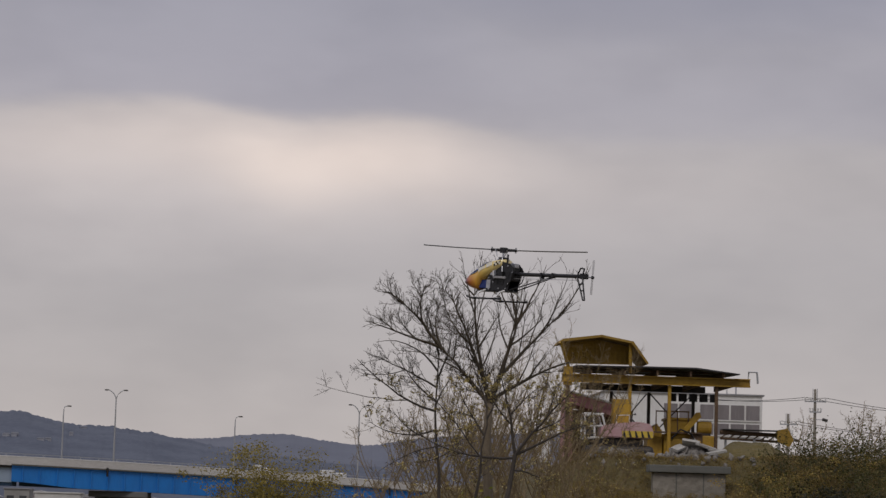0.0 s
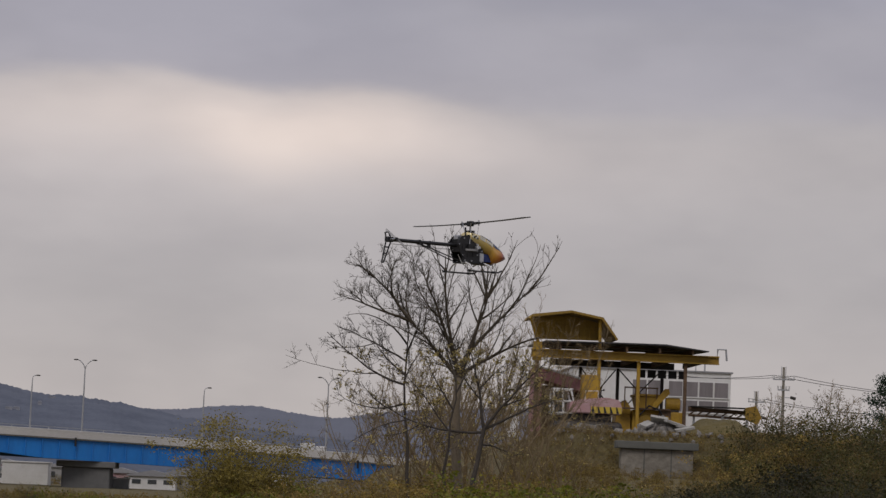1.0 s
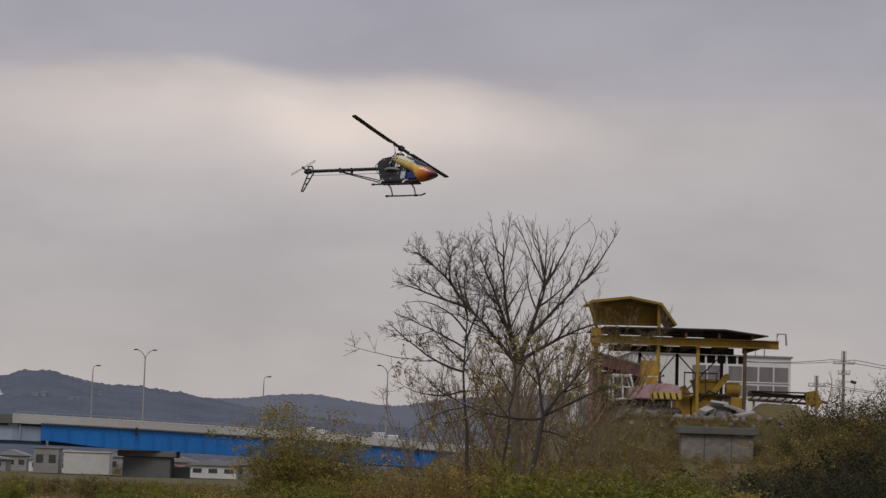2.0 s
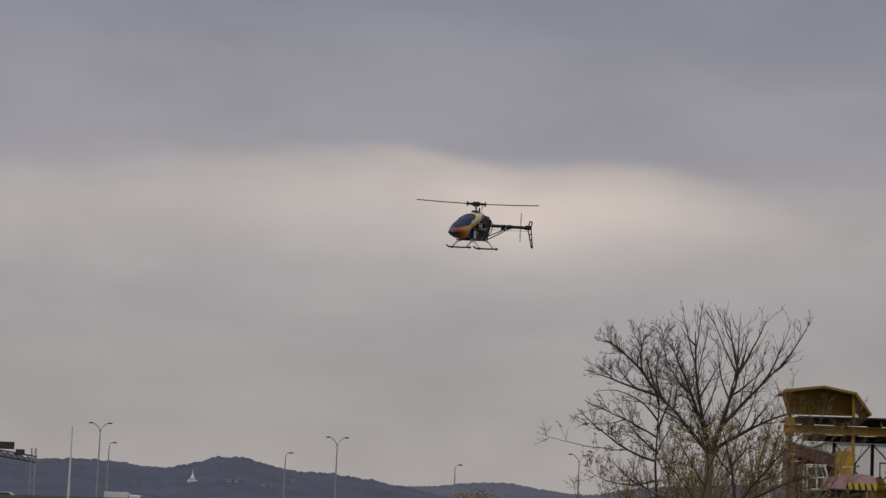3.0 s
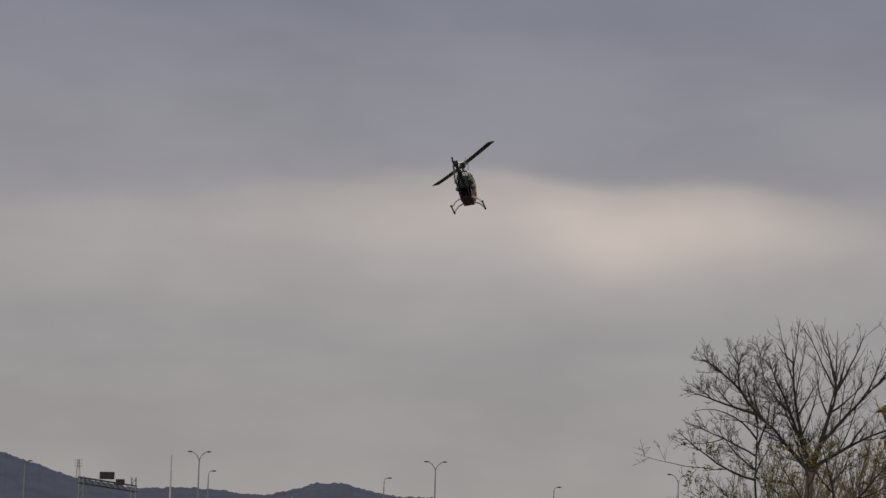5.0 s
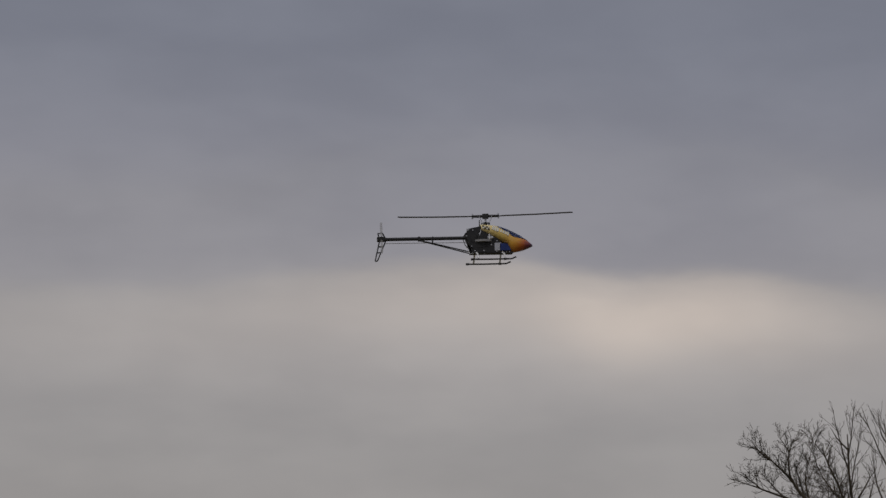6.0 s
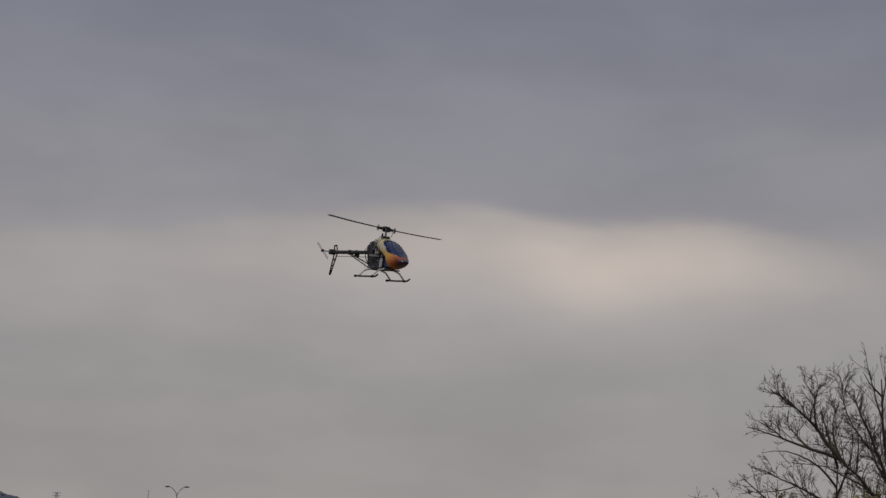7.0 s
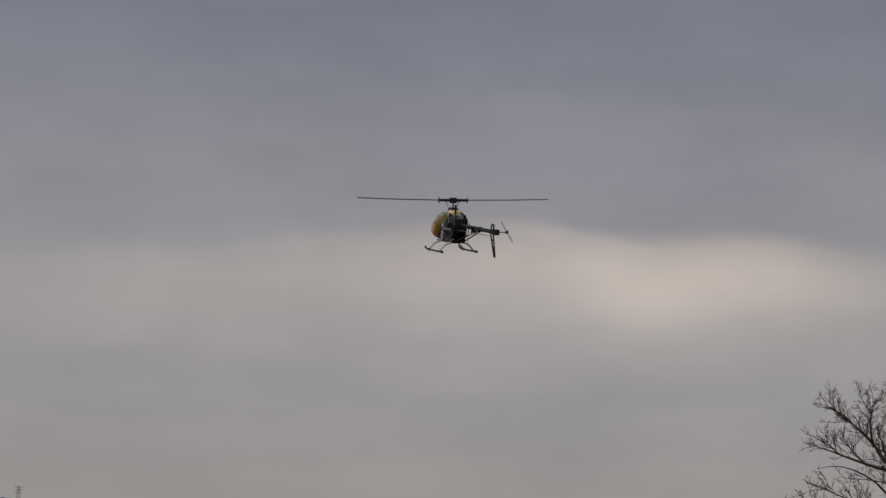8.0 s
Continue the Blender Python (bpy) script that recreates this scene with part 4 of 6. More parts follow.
def skyline(u):
    """How steeply the brush may rise, seen from the bank, over the direction u = x / y: low by the retaining wall, high at the right end."""
    knots = ((-1.0, -0.002), (-0.045, -0.003), (0.02, 0.004), (0.09, 0.018), (0.124, 0.020), (0.136, 0.0145), (0.172, 0.013), (0.184, 0.021), (0.197, 0.031), (0.208, 0.041), (0.226, 0.048), (0.241, 0.049), (1.0, 0.049))
    for (u0, v0), (u1, v1) in zip(knots, knots[1:]):
        if u <= u1:
            return v0 + (v1 - v0) * (u - u0) / (u1 - u0)
    return 0.026


def put(src, x, y, rng, smin=0.8, smax=1.2, high=None):
    s = rng.uniform(smin, smax)
    z = ground_z(x, y)
    if high:
        room = (1.6 + y * skyline(x / y) - z) * rng.uniform(0.62, 1.1)
        s = min(s, room / high)
        if s < 0.3:
            return None
    o = copy_thing(src, pose(x, y, z - 0.02, 0, 0, rng.uniform(0, 360)))
    o.scale = (s * rng.uniform(1.0, 1.25), s * rng.uniform(1.0, 1.25), s)
    return o


def plant_shrubs():
    rng = random.Random(77)
    green = [shrub("shrub", 100 + i, 1.9, 1.3, 26, 3600, "leaf_green", 0.066, "low bright green leafy bush") for i in range(3)]
    brown = [shrub("shrub", 200 + i, 2.0, 1.7, 34, 2300, "leaf_brown", 0.055, "dry reddish-brown brush on the bank") for i in range(3)]
    olive = [shrub("shrub", 300 + i, 2.4, 2.0, 34, 4300, "leaf_olive", 0.048, "dense dark olive bush on the bank") for i in range(3)]
    dark = [shrub("shrub", 700 + i, 2.4, 2.0, 30, 3400, "leaf_dark", 0.066, "dense dark green bush on the bank", "barkdark") for i in range(2)]
    tan = [shrub("shrub", 500 + i, 2.2, 1.5, 34, 1300, "leaf_brown", 0.065, "pale dry weeds and brush") for i in range(2)]
    lime = [shrub("shrub", 600 + i, 2.0, 1.4, 26, 2400, "leaf_bush", 0.07, "low yellow-green bush on the river land") for i in range(2)]
    yellow = shrub("shrub", 401, 3.4, 3.3, 90, 21000, "leaf_bush", 0.075, "round yellowish budding bush", "bark")
    pool = {"green": (green, 1.35), "brown": (brown, 1.8), "olive": (olive, 2.1), "dark": (dark, 2.5), "tan": (tan, 1.6), "lime": (lime, 1.35)}
    # kind, from x, to x, from y, to y, how many, least and most size
    for kind, x0, x1, y0, y1, n, a, b in (("green", -5.6, 1.0, 62, 74, 26, 0.7, 1.3), ("lime", -5.0, 2.5, 62, 76, 10, 0.6, 1.1), ("tan", -6.6, -1.0, 64, 80, 7, 0.5, 0.9), ("brown", 0, 6, 64, 72, 14, 0.8, 1.2), ("olive", 19.5, 27, 90, 106, 14, 1.5, 2.2), ("brown", 18, 23, 92, 106, 10, 1.2, 1.9), ("green", 5.0, 10, 59, 65, 18, 1.15, 1.6), ("green", 8, 11, 60, 66, 8, 1.0, 1.5), ("lime", 8.8, 11, 60, 63, 7, 1.0, 1.4), ("lime", 5, 9, 62, 72, 6, 0.9, 1.3), ("dark", 10.8, 16.5, 60, 70, 18, 0.9, 1.4), ("brown", 1.5, 8, 67, 78, 20, 1.2, 1.8), ("brown", -2.5, 2, 67, 80, 6, 0.9, 1.2),
                                          ("brown", 2.2, 6.5, 60, 66, 12, 1.0, 1.3), ("brown", 3, 10, 80, 96, 10, 1.1, 1.6), ("dark", 12.5, 17, 68, 76, 14, 0.8, 1.2), ("olive", 14, 19, 74, 86, 12, 0.7, 1.1), ("olive", 10, 17, 70, 84, 8, 0.7, 1.1),
                                          ("olive", 15, 26, 82, 106, 24, 1.0, 1.6), ("tan", 13, 19, 98, 108, 26, 0.7, 1.1), ("brown", 14, 26, 88, 106, 8, 1.0, 1.5), ("tan", 9, 19, 86, 109, 20, 0.7, 1.2), ("brown", 8, 22, 88, 107, 14, 0.8, 1.25),
                                          ("green", -16, -5, 84, 116, 12, 0.8, 1.1), ("dark", -15.5, -10.5, 104, 124, 9, 0.45, 0.75), ("brown", -16, -7, 100, 126, 10, 0.5, 0.9)):
        src, high = pool[kind]
        for _ in range(n):
            put(rng.choice(src), rng.uniform(x0, x1), rng.uniform(y0, y1), rng, a, b, high)
    put(yellow, -0.45, 100, rng, 1.2, 1.22)
    put(yellow, -1.3, 101, rng, 0.76, 0.8)
    put(yellow, 0.6, 102, rng, 0.8, 0.84)
    for _ in range(16):
        x, y = rng.uniform(-75, 25), rng.uniform(440, 490)
        o = put(rng.choice(olive + tan), x, y, rng, 0.9, 1.7)
        o.name = "bush"
    for _ in range(26):                       # hedges along the far fields
        o = put(rng.choice(olive + tan + brown), rng.uniform(-112, 12), rng.uniform(500, 560), rng, 1.5, 2.8)
        o.name = "bush"
    for src in green + brown + olive + dark + tan + lime + [yellow]:
        for o in [*src.children_recursive, src]:
            bpy.data.objects.remove(o)


plant_shrubs()


def weeds(label, x0, x1, y0, y1, n, tall, leaf, leaf_size, seed):
    """A patch of dry weeds as one mass of stems and leaves."""
    rng = random.Random(seed)
    t = thing("weeds", label, "weeds", ((x0 + x1) / 2, (y0 + y1) / 2, 0), kind="stuff")
    st, lv = Soup(), Soup()
    for _ in range(n):
        x, y = rng.uniform(x0, x1), rng.uniform(y0, y1)
        h = tall * rng.uniform(0.3, 1.0) * (0.65 + 0.6 * noise.noise(Vector((x * 0.9, y * 0.9, 1.7))))
        p = Vector((x - (x0 + x1) / 2, y - (y0 + y1) / 2, ground_z(x, y) - 0.03))
        q = p + Vector((rng.gauss(0, 0.22) * h, rng.gauss(0, 0.22) * h, h))
        m = p.lerp(q, 0.5) + Vector((rng.gauss(0, 0.06), rng.gauss(0, 0.06), 0))
        st.tube([p, m, q], 0.008, 0.003, 3)
        for _ in range(rng.randint(3, 7)):
            lv.leaf(m.lerp(q, rng.uniform(-0.6, 1)) + Vector((rng.gauss(0, 0.05), rng.gauss(0, 0.05), 0)), leaf_size, rng)
    tagged(part_mesh("stems", st.mesh("stems"), "brown", t), kind="stuff")
    tagged(part_mesh("foliage", lv.mesh("foliage"), leaf, t), kind="stuff")


weeds("dry tan weeds on the edge of the yard", 8.0, 16.0, 107.5, 114.5, 4200, 0.62, "leaf_brown", 0.06, 61)
weeds("short dry weeds above the retaining wall", 15.5, 25.0, 109.9, 114.0, 4200, 0.34, "leaf_brown", 0.055, 62)
weeds("tangled dry weeds under the conveyor", 20.2, 26.0, 115.5, 119.5, 2600, 0.75, "leaf_brown", 0.065, 63)
weeds("pale dry grass of the river land", -20.0, -3.0, 74, 110, 6000, 0.38, "leaf_brown", 0.085, 64)
weeds("rough yellowish grass on the far river land", -48.0, -6.0, 112, 210, 5000, 0.7, "leaf_brown", 0.14, 65)
for sx, sy, sd in ((25.4, 112, 31), (26.8, 116, 32), (24.6, 121, 33)):
    bare_tree((sx, sy, ground_z(sx, sy)), [(0, 2, 1.1, 0.04), (0.5, 8, 1.0, 0.035)],
              [(0, 0.8, -38, -8, 1.3, 0.7), (0, 1.0, 14, 4, 1.4, 0.7), (1, 0.8, 44, 14, 1.3, 0.7), (1, 1.0, -12, -4, 1.2, 0.7), (0, 0.5, -60, -30, 1.0, 0.6), (1, 0.5, 60, 30, 1.0, 0.6)],
              "small bare grey sapling on the bank", "brown", sd, 0.0, 1.5)


def evergreen(x, y, z0, r, h):
    rng = random.Random(9)
    t = thing("tree", "dark green evergreen tree with a dense crown", "tree", (x, y, z0))
    s = Soup()
    s.tube([Vector((0, 0, -0.3)), Vector((0.05, 0, h * 0.5)), Vector((0, 0, h * 0.95))], 0.16, 0.04, 8)
    part_mesh("trunk", s.mesh("trunk"), "barkdark", t)
    lv = Soup()
    for _ in range(70):
        a, k = rng.uniform(0, 6.28), rng.random()
        c = Vector((math.cos(a), math.sin(a), 0)) * r * (1 - 0.7 * k ** 2) * rng.uniform(0.3, 1) + Vector((0, 0, h * (0.3 + 0.7 * k)))
        for _ in range(110):
            lv.leaf(c + Vector((rng.gauss(0, 0.2), rng.gauss(0, 0.2), rng.gauss(0, 0.16))) * r * 0.5, 0.13, rng)
    part_mesh("crown", lv.mesh("crown"), "leaf_pine", t)


evergreen(38.3, 150, 4.4, 2.4, 5.0)


# ---------------------------------------------------------------- yard on the bank
def yard_shed():
    s = thing("open_shed", "open yellow steel shed with dark sheet roof over scrap machinery", "shed", (0, 3, 0))
    zb = 4.55
    for x in (16.2, 18.12, 20.4):
        for y in (117, 124):
            part("column", boxes(((x - 0.08, y - 0.08, zb - 0.4), (x + 0.08, y + 0.08, 8.19)), bevel=0.02), "yellow" if y < 120 and x < 20 else "rust" if y < 120 else "steel", s)
        part("base_block", boxes(((x - 0.3, 116.7, zb - 0.4), (x + 0.3, 117.3, zb + 0.12)), bevel=0.03), "concrete", s)
    part("column", boxes(((12.98, 116.84, 8.05), (13.4, 117.16, 8.95)), bevel=0.02), "yellow", s)
    part("column", boxes(((13.1, 116.9, zb - 0.4), (13.28, 117.1, 8.045)), bevel=0.02), "rust", s)
    # girder web in the duller yellow, shadow below the roof put into colour
    part("beam", boxes(((12.9, 116.85, 8.26), (22.0, 117.0, 8.54)), bevel=0.02), "yellowdull", s, "long yellow steel girder")
    part("beam", boxes(((14.6, 123.9, 8.22), (21.0, 124.1, 8.55)), bevel=0.02), "steel", s)
    part("beam_flange", boxes(((12.9, 116.75, 8.545), (22.0, 117.1, 8.60))), "yellow", s)
    part("beam_flange", boxes(((12.9, 116.75, 8.2), (22.0, 117.1, 8.255))), "yellow", s)
    for x in (15.0, 16.6, 18.2, 19.8, 21.4):
        part("crossbeam", boxes(((x, 117.2, 8.3), (x + 0.14, 123.8, 8.55))), "rust", s)
    # low dark roof, slightly folded
    bm = prism(bmesh.new(), [(13.5, 9.0), (13.5, 9.06), (16.45, 9.1), (19.3, 9.12), (21.4, 8.88), (21.38, 8.83), (19.3, 9.05), (16.45, 9.04)], 116.2, 124.5)
    for v in bm.verts:
        v.co.z += (v.co.y - 116.2) * 0.022 - 0.08
    part("roof", bm, "roofdark", s, "dark sagging sheet-metal roof")
    for x in (14.2, 15.8, 17.4, 19.0, 20.6):
        part("rafter", boxes(((x, 116.4, 8.61), (x + 0.1, 124.2, 8.86))), "rust", s)
    for y in (118.2, 120.6, 122.8):
        part("purlin", boxes(((13.6, y, 8.865), (21.2, y + 0.12, 8.95))), "rust", s)
    # tall hood: bent sheet roof with closed yellow front and end
    bm = prism(bmesh.new(), [(12.72, 10.05), (12.8, 10.2), (14.66, 10.45), (16.2, 10.18), (16.95, 9.16), (16.88, 9.1), (16.12, 10.08), (14.66, 10.34)], 116.0, 119.4)
    part("hood_roof", bm, "yellowdull", s, "bent ochre sheet hood above the shed")
    bm = prism(bmesh.new(), [(13.3, 9.1), (16.3, 9.13), (16.3, 9.95), (14.66, 10.3), (12.85, 10.04)], 117.2, 117.28)
    part("hood_panel", bm, "yellowdull", s, "ochre corrugated end panel")
    for i in range(13):
        x = 13.35 + i * 0.235
        part("panel_rib", boxes(((x, 117.13, 9.12), (x + 0.07, 117.198, 9.95 - 0.1 * abs(i - 5) / 6))), "yellowdull", s)
    part("hood_strut", tubes(([(13.25, 117, 8.8), (12.75, 116.2, 10.05)], 0.09)), "yellow", s)
    part("hood_strut", tubes(([(16.15, 116.5, 8.7), (16.1, 116.4, 10.1)], 0.08)), "yellow", s)
    # bracing
    for x0, x1 in ((16.25, 18.0), (18.2, 20.3)):
        for a, b in ((5.9, 8.1), (8.1, 5.9)):
            part("brace", tubes(([(x0, 124, a), (x1, 124, b)], 0.036), seg=6), "steel", s)
    part("brace_plate", boxes(((16.95, 123.85, 6.85), (17.3, 123.93, 7.2))), "steel", s)
    part("tie", boxes(((16.2, 123.95, 5.85), (20.4, 124.05, 5.97))), "steel", s)
    for i in range(5):
        x = 18.95 + i * 0.53
        part("dark_panel", boxes(((x, 122.9, 7.72), (x + 0.42, 122.96, 8.12)), bevel=0.01), "black", s)
    part("end_pipe", tubes(([(21.9, 117, 8.3), (21.95, 117, 8.95), (22.35, 117, 8.95), (22.4, 117, 8.4)], 0.05)), "galv", s)


yard_shed()


def red_hut():
    h = thing("hut", "faded red hut with a dark open front", "hut", (13.3, 121.6, 4.4))
    part("wall", boxes(((0, 0, 0), (0.35, 2.4, 2.9)), bevel=0.02), "pink", h)
    part("wall", boxes(((0.36, 1.6, 0), (2.6, 1.8, 2.6)), bevel=0.02), "rust", h)
    bm = prism(bmesh.new(), [(-0.1, 2.92), (2.75, 2.15), (2.75, 2.75), (1.6, 3.05), (0, 3.4)], -0.35, 2.6)
    part("roof", bm, "pink", h, "faded red sloping sheet roof")
    part("gutter", tubes(([(0.1, -0.42, 3.42), (2.6, -0.42, 2.8)], 0.05)), "whiteplast", h)
    part("door", boxes(((1.0, 1.52, 0), (1.9, 1.59, 1.9)), bevel=0.01), "steel", h)


red_hut()


def excavator():
    e = thing("excavator", "faded red and white excavator with hazard stripes on its counterweight", "excavator", (13.7, 117.0, 4.55))
    bm = prism(bmesh.new(), [(0.75, 0.95), (3.2, 0.95), (3.25, 1.2), (3.1, 1.62), (2.5, 1.72), (1.3, 1.6), (0.75, 1.45)], -0.2, 1.9)
    bmesh.ops.bevel(bm, geom=bm.edges[:], offset=0.05, segments=2, affect="EDGES")
    part("counterweight", bm, "pinkpale", e, "bleached red counterweight")
    part("hazard_plate", boxes(((1.75, -0.225, 0.98), (3.2, -0.203, 1.28))), "hazard", e, "yellow plate with black slanted stripes")
    for i in range(5):
        x = 1.8 + i * 0.29
        part("hazard_stripe", prism(bmesh.new(), [(x, 0.985), (x + 0.13, 0.985), (x + 0.02 + 0.13 - 0.13, 1.275), (x - 0.11 + 0.02 + 0.05, 1.275)] if i else
                                    [(x, 0.985), (x + 0.13, 0.985), (x + 0.06, 1.275), (x, 1.275)], -0.235, -0.2255), "black", e)
    for a, b in (((0, 0.9), (0, 1.95)), ((0.95, 1.5), (0.8, 2.0)), ((0, 1.95), (0.8, 2.0)), ((0, 0.9), (0.9, 0.95)), ((0.48, 0.9), (0.42, 1.95)), ((0, 1.45), (0.85, 1.48))):
        for y in (-0.1, 1.3):
            part("cab_bar", tubes(([(a[0], y, a[1]), (b[0], y, b[1])], 0.05), seg=6), "white", e)
    part("cab_roof", boxes(((-0.05, -0.15, 2.0), (0.9, 1.35, 2.08)), bevel=0.03), "white", e)
    part("cab_glass", boxes(((0.05, 1.2, 1.0), (0.8, 1.22, 1.95))), "glass", e)
    part("track", boxes(((0.1, -0.1, -0.1), (3.3, 0.5, 0.6)), bevel=0.22), "steel", e)
    part("track", boxes(((0.1, 1.3, -0.1), (3.3, 1.9, 0.6)), bevel=0.22), "steel", e)
    part("undercarriage", boxes(((0.6, 0.2, 0.5), (2.8, 1.6, 0.94)), bevel=0.05), "steel", e)
    part("exhaust", tubes(([(2.3, 0.8, 1.7), (2.3, 0.8, 2.05), (2.5, 0.8, 2.12)], 0.06)), "steel", e)
    part("handrail", tubes(([(1.5, 0, 1.62), (1.5, 0, 2.0), (2.1, 0, 2.02), (2.1, 0, 1.7)], 0.025), seg=6), "white", e)


excavator()


def yellow_cabinet():
    c = thing("cabinet", "yellow steel control cabinet under the shed", "cabinet", (15.26, 118.7, 4.5))
    part("body", boxes(((0, 0, 0.2), (0.8, 0.8, 2.9)), bevel=0.03), "yellow", c)
    part("door", boxes(((0.06, -0.03, 0.3), (0.74, -0.004, 2.8)), bevel=0.008), "yellow", c)
    part("plinth", boxes(((0.03, 0.03, -0.1), (0.72, 0.77, 0.195))), "steel", c)


yellow_cabinet()


def crusher():
    c = thing("rock_crusher", "yellow rock crusher with hopper and motor under the shed", "machine", (18.3, 121.3, 4.5))
    c.scale = (1.05, 1.0, 1.3)
    part("frame_body", boxes(((-0.2, 0, 0.1), (1.5, 2, 1.1)), bevel=0.06), "yellow", c)
    bm = prism(bmesh.new(), [(0.0, 1.6), (1.15, 1.6), (1.0, 1.12), (0.15, 1.12)], 0.1, 1.9)
    part("hopper", bm, "yellow", c, "tapered feed hopper")
    part("hopper_rim", boxes(((-0.06, 0.02, 1.605), (1.2, 1.98, 1.70)), bevel=0.02), "yellow", c)
    part("flywheel", tubes(([(1.35, -0.25, 0.75), (1.35, -0.02, 0.75)], 0.42), seg=24), "rust", c)
    part("gear_cover", tubes(([(0.35, -0.3, 0.55), (0.35, -0.02, 0.55)], 0.36), seg=18), "yellowdull", c)
    part("feed_arm", prism(bmesh.new(), [(0.5, 1.1), (0.75, 1.1), (1.5, 1.75), (1.42, 1.92), (1.25, 1.9)], -0.2, -0.08), "yellow", c)
    part("hose", tubes(([(0.1, -0.3, 0.9), (0.5, -0.42, 1.25), (1.0, -0.42, 1.1), (1.4, -0.35, 0.5)], 0.035)), "black", c)
    part("flywheel_hub", tubes(([(1.35, -0.34, 0.75), (1.35, -0.255, 0.75)], 0.14), seg=14), "yellow", c)
    part("motor", tubes(([(1.35, 0.1, 1.35), (2.0, 0.1, 1.35)], 0.24), seg=16), "yellow", c)
    part("side_casing", prism(bmesh.new(), [(-1.0, 0.1), (-0.25, 0.1), (-0.28, 1.2), (-0.5, 1.45), (-0.9, 1.2)], 0.2, 1.5), "yellow", c)
    part("discharge_box", boxes(((1.55, -0.3, -0.1), (2.25, 1.4, 1.05)), bevel=0.06), "yellow", c)
    part("platform", boxes(((-0.9, -0.4, 1.105), (1.5, -0.02, 1.16))), "rust", c)
    part("motor_mount", boxes(((1.4, -0.1, 1.0), (1.95, 0.3, 1.14))), "steel", c)
    part("chute", prism(bmesh.new(), [(1.5, 0.2), (2.6, -0.5), (2.6, 0.0), (1.5, 0.9)], 0.3, 1.4), "yellow", c)
    for i in range(4):
        part("guard_rail", tubes(([(-0.6 + i * 0.5, -0.1, 1.15), (-0.6 + i * 0.5, -0.1, 1.95)], 0.03), seg=6), "rust", c)
    part("guard_rail", tubes(([(-0.6, -0.1, 1.92), (0.95, -0.1, 1.92)], 0.03), seg=6), "rust", c)


crusher()


def conveyor():
    c = thing("conveyor", "rusty yellow belt conveyor leading out of the shed", "conveyor", (20.7, 120.5, 4.55))
    part("boom_frame", tubes(([(0, 0, 1.5), (3.2, 0.5, 1.42)], 0.10), ([(0, 0, 1.2), (3.2, 0.5, 1.12)], 0.06)), "rust", c)
    for i in range(8):
        x = i * 0.4
        part("lattice", tubes(([(x, x * 0.15, 1.2 - x * 0.025), (x + 0.4, (x + 0.4) * 0.15, 1.48 - x * 0.025)], 0.035), seg=5), "rust", c)
    part("belt", boxes(((0.1, -0.25, 1.61), (3.1, 0.75, 1.65))), "black", c)
    for x in (0.3, 1.7, 2.9):
        part("support_leg", tubes(([(x, 0.2, -0.2), (x, 0.2, 1.2)], 0.06)), "galv", c)
    part("head_drum", tubes(([(3.1, -0.4, 1.45), (3.1, 0.9, 1.45)], 0.26), seg=16), "yellow", c)
    part("head_guard", prism(bmesh.new(), [(2.7, 1.1), (3.3, 0.85), (3.5, 1.2), (3.2, 1.75), (2.7, 1.65)], -0.45, -0.38), "yellowdull", c)
    part("drive_pipe", tubes(([(-0.2, -0.3, 0.1), (1.4, -0.3, 0.75)], 0.2), seg=12), "rust", c)


conveyor()


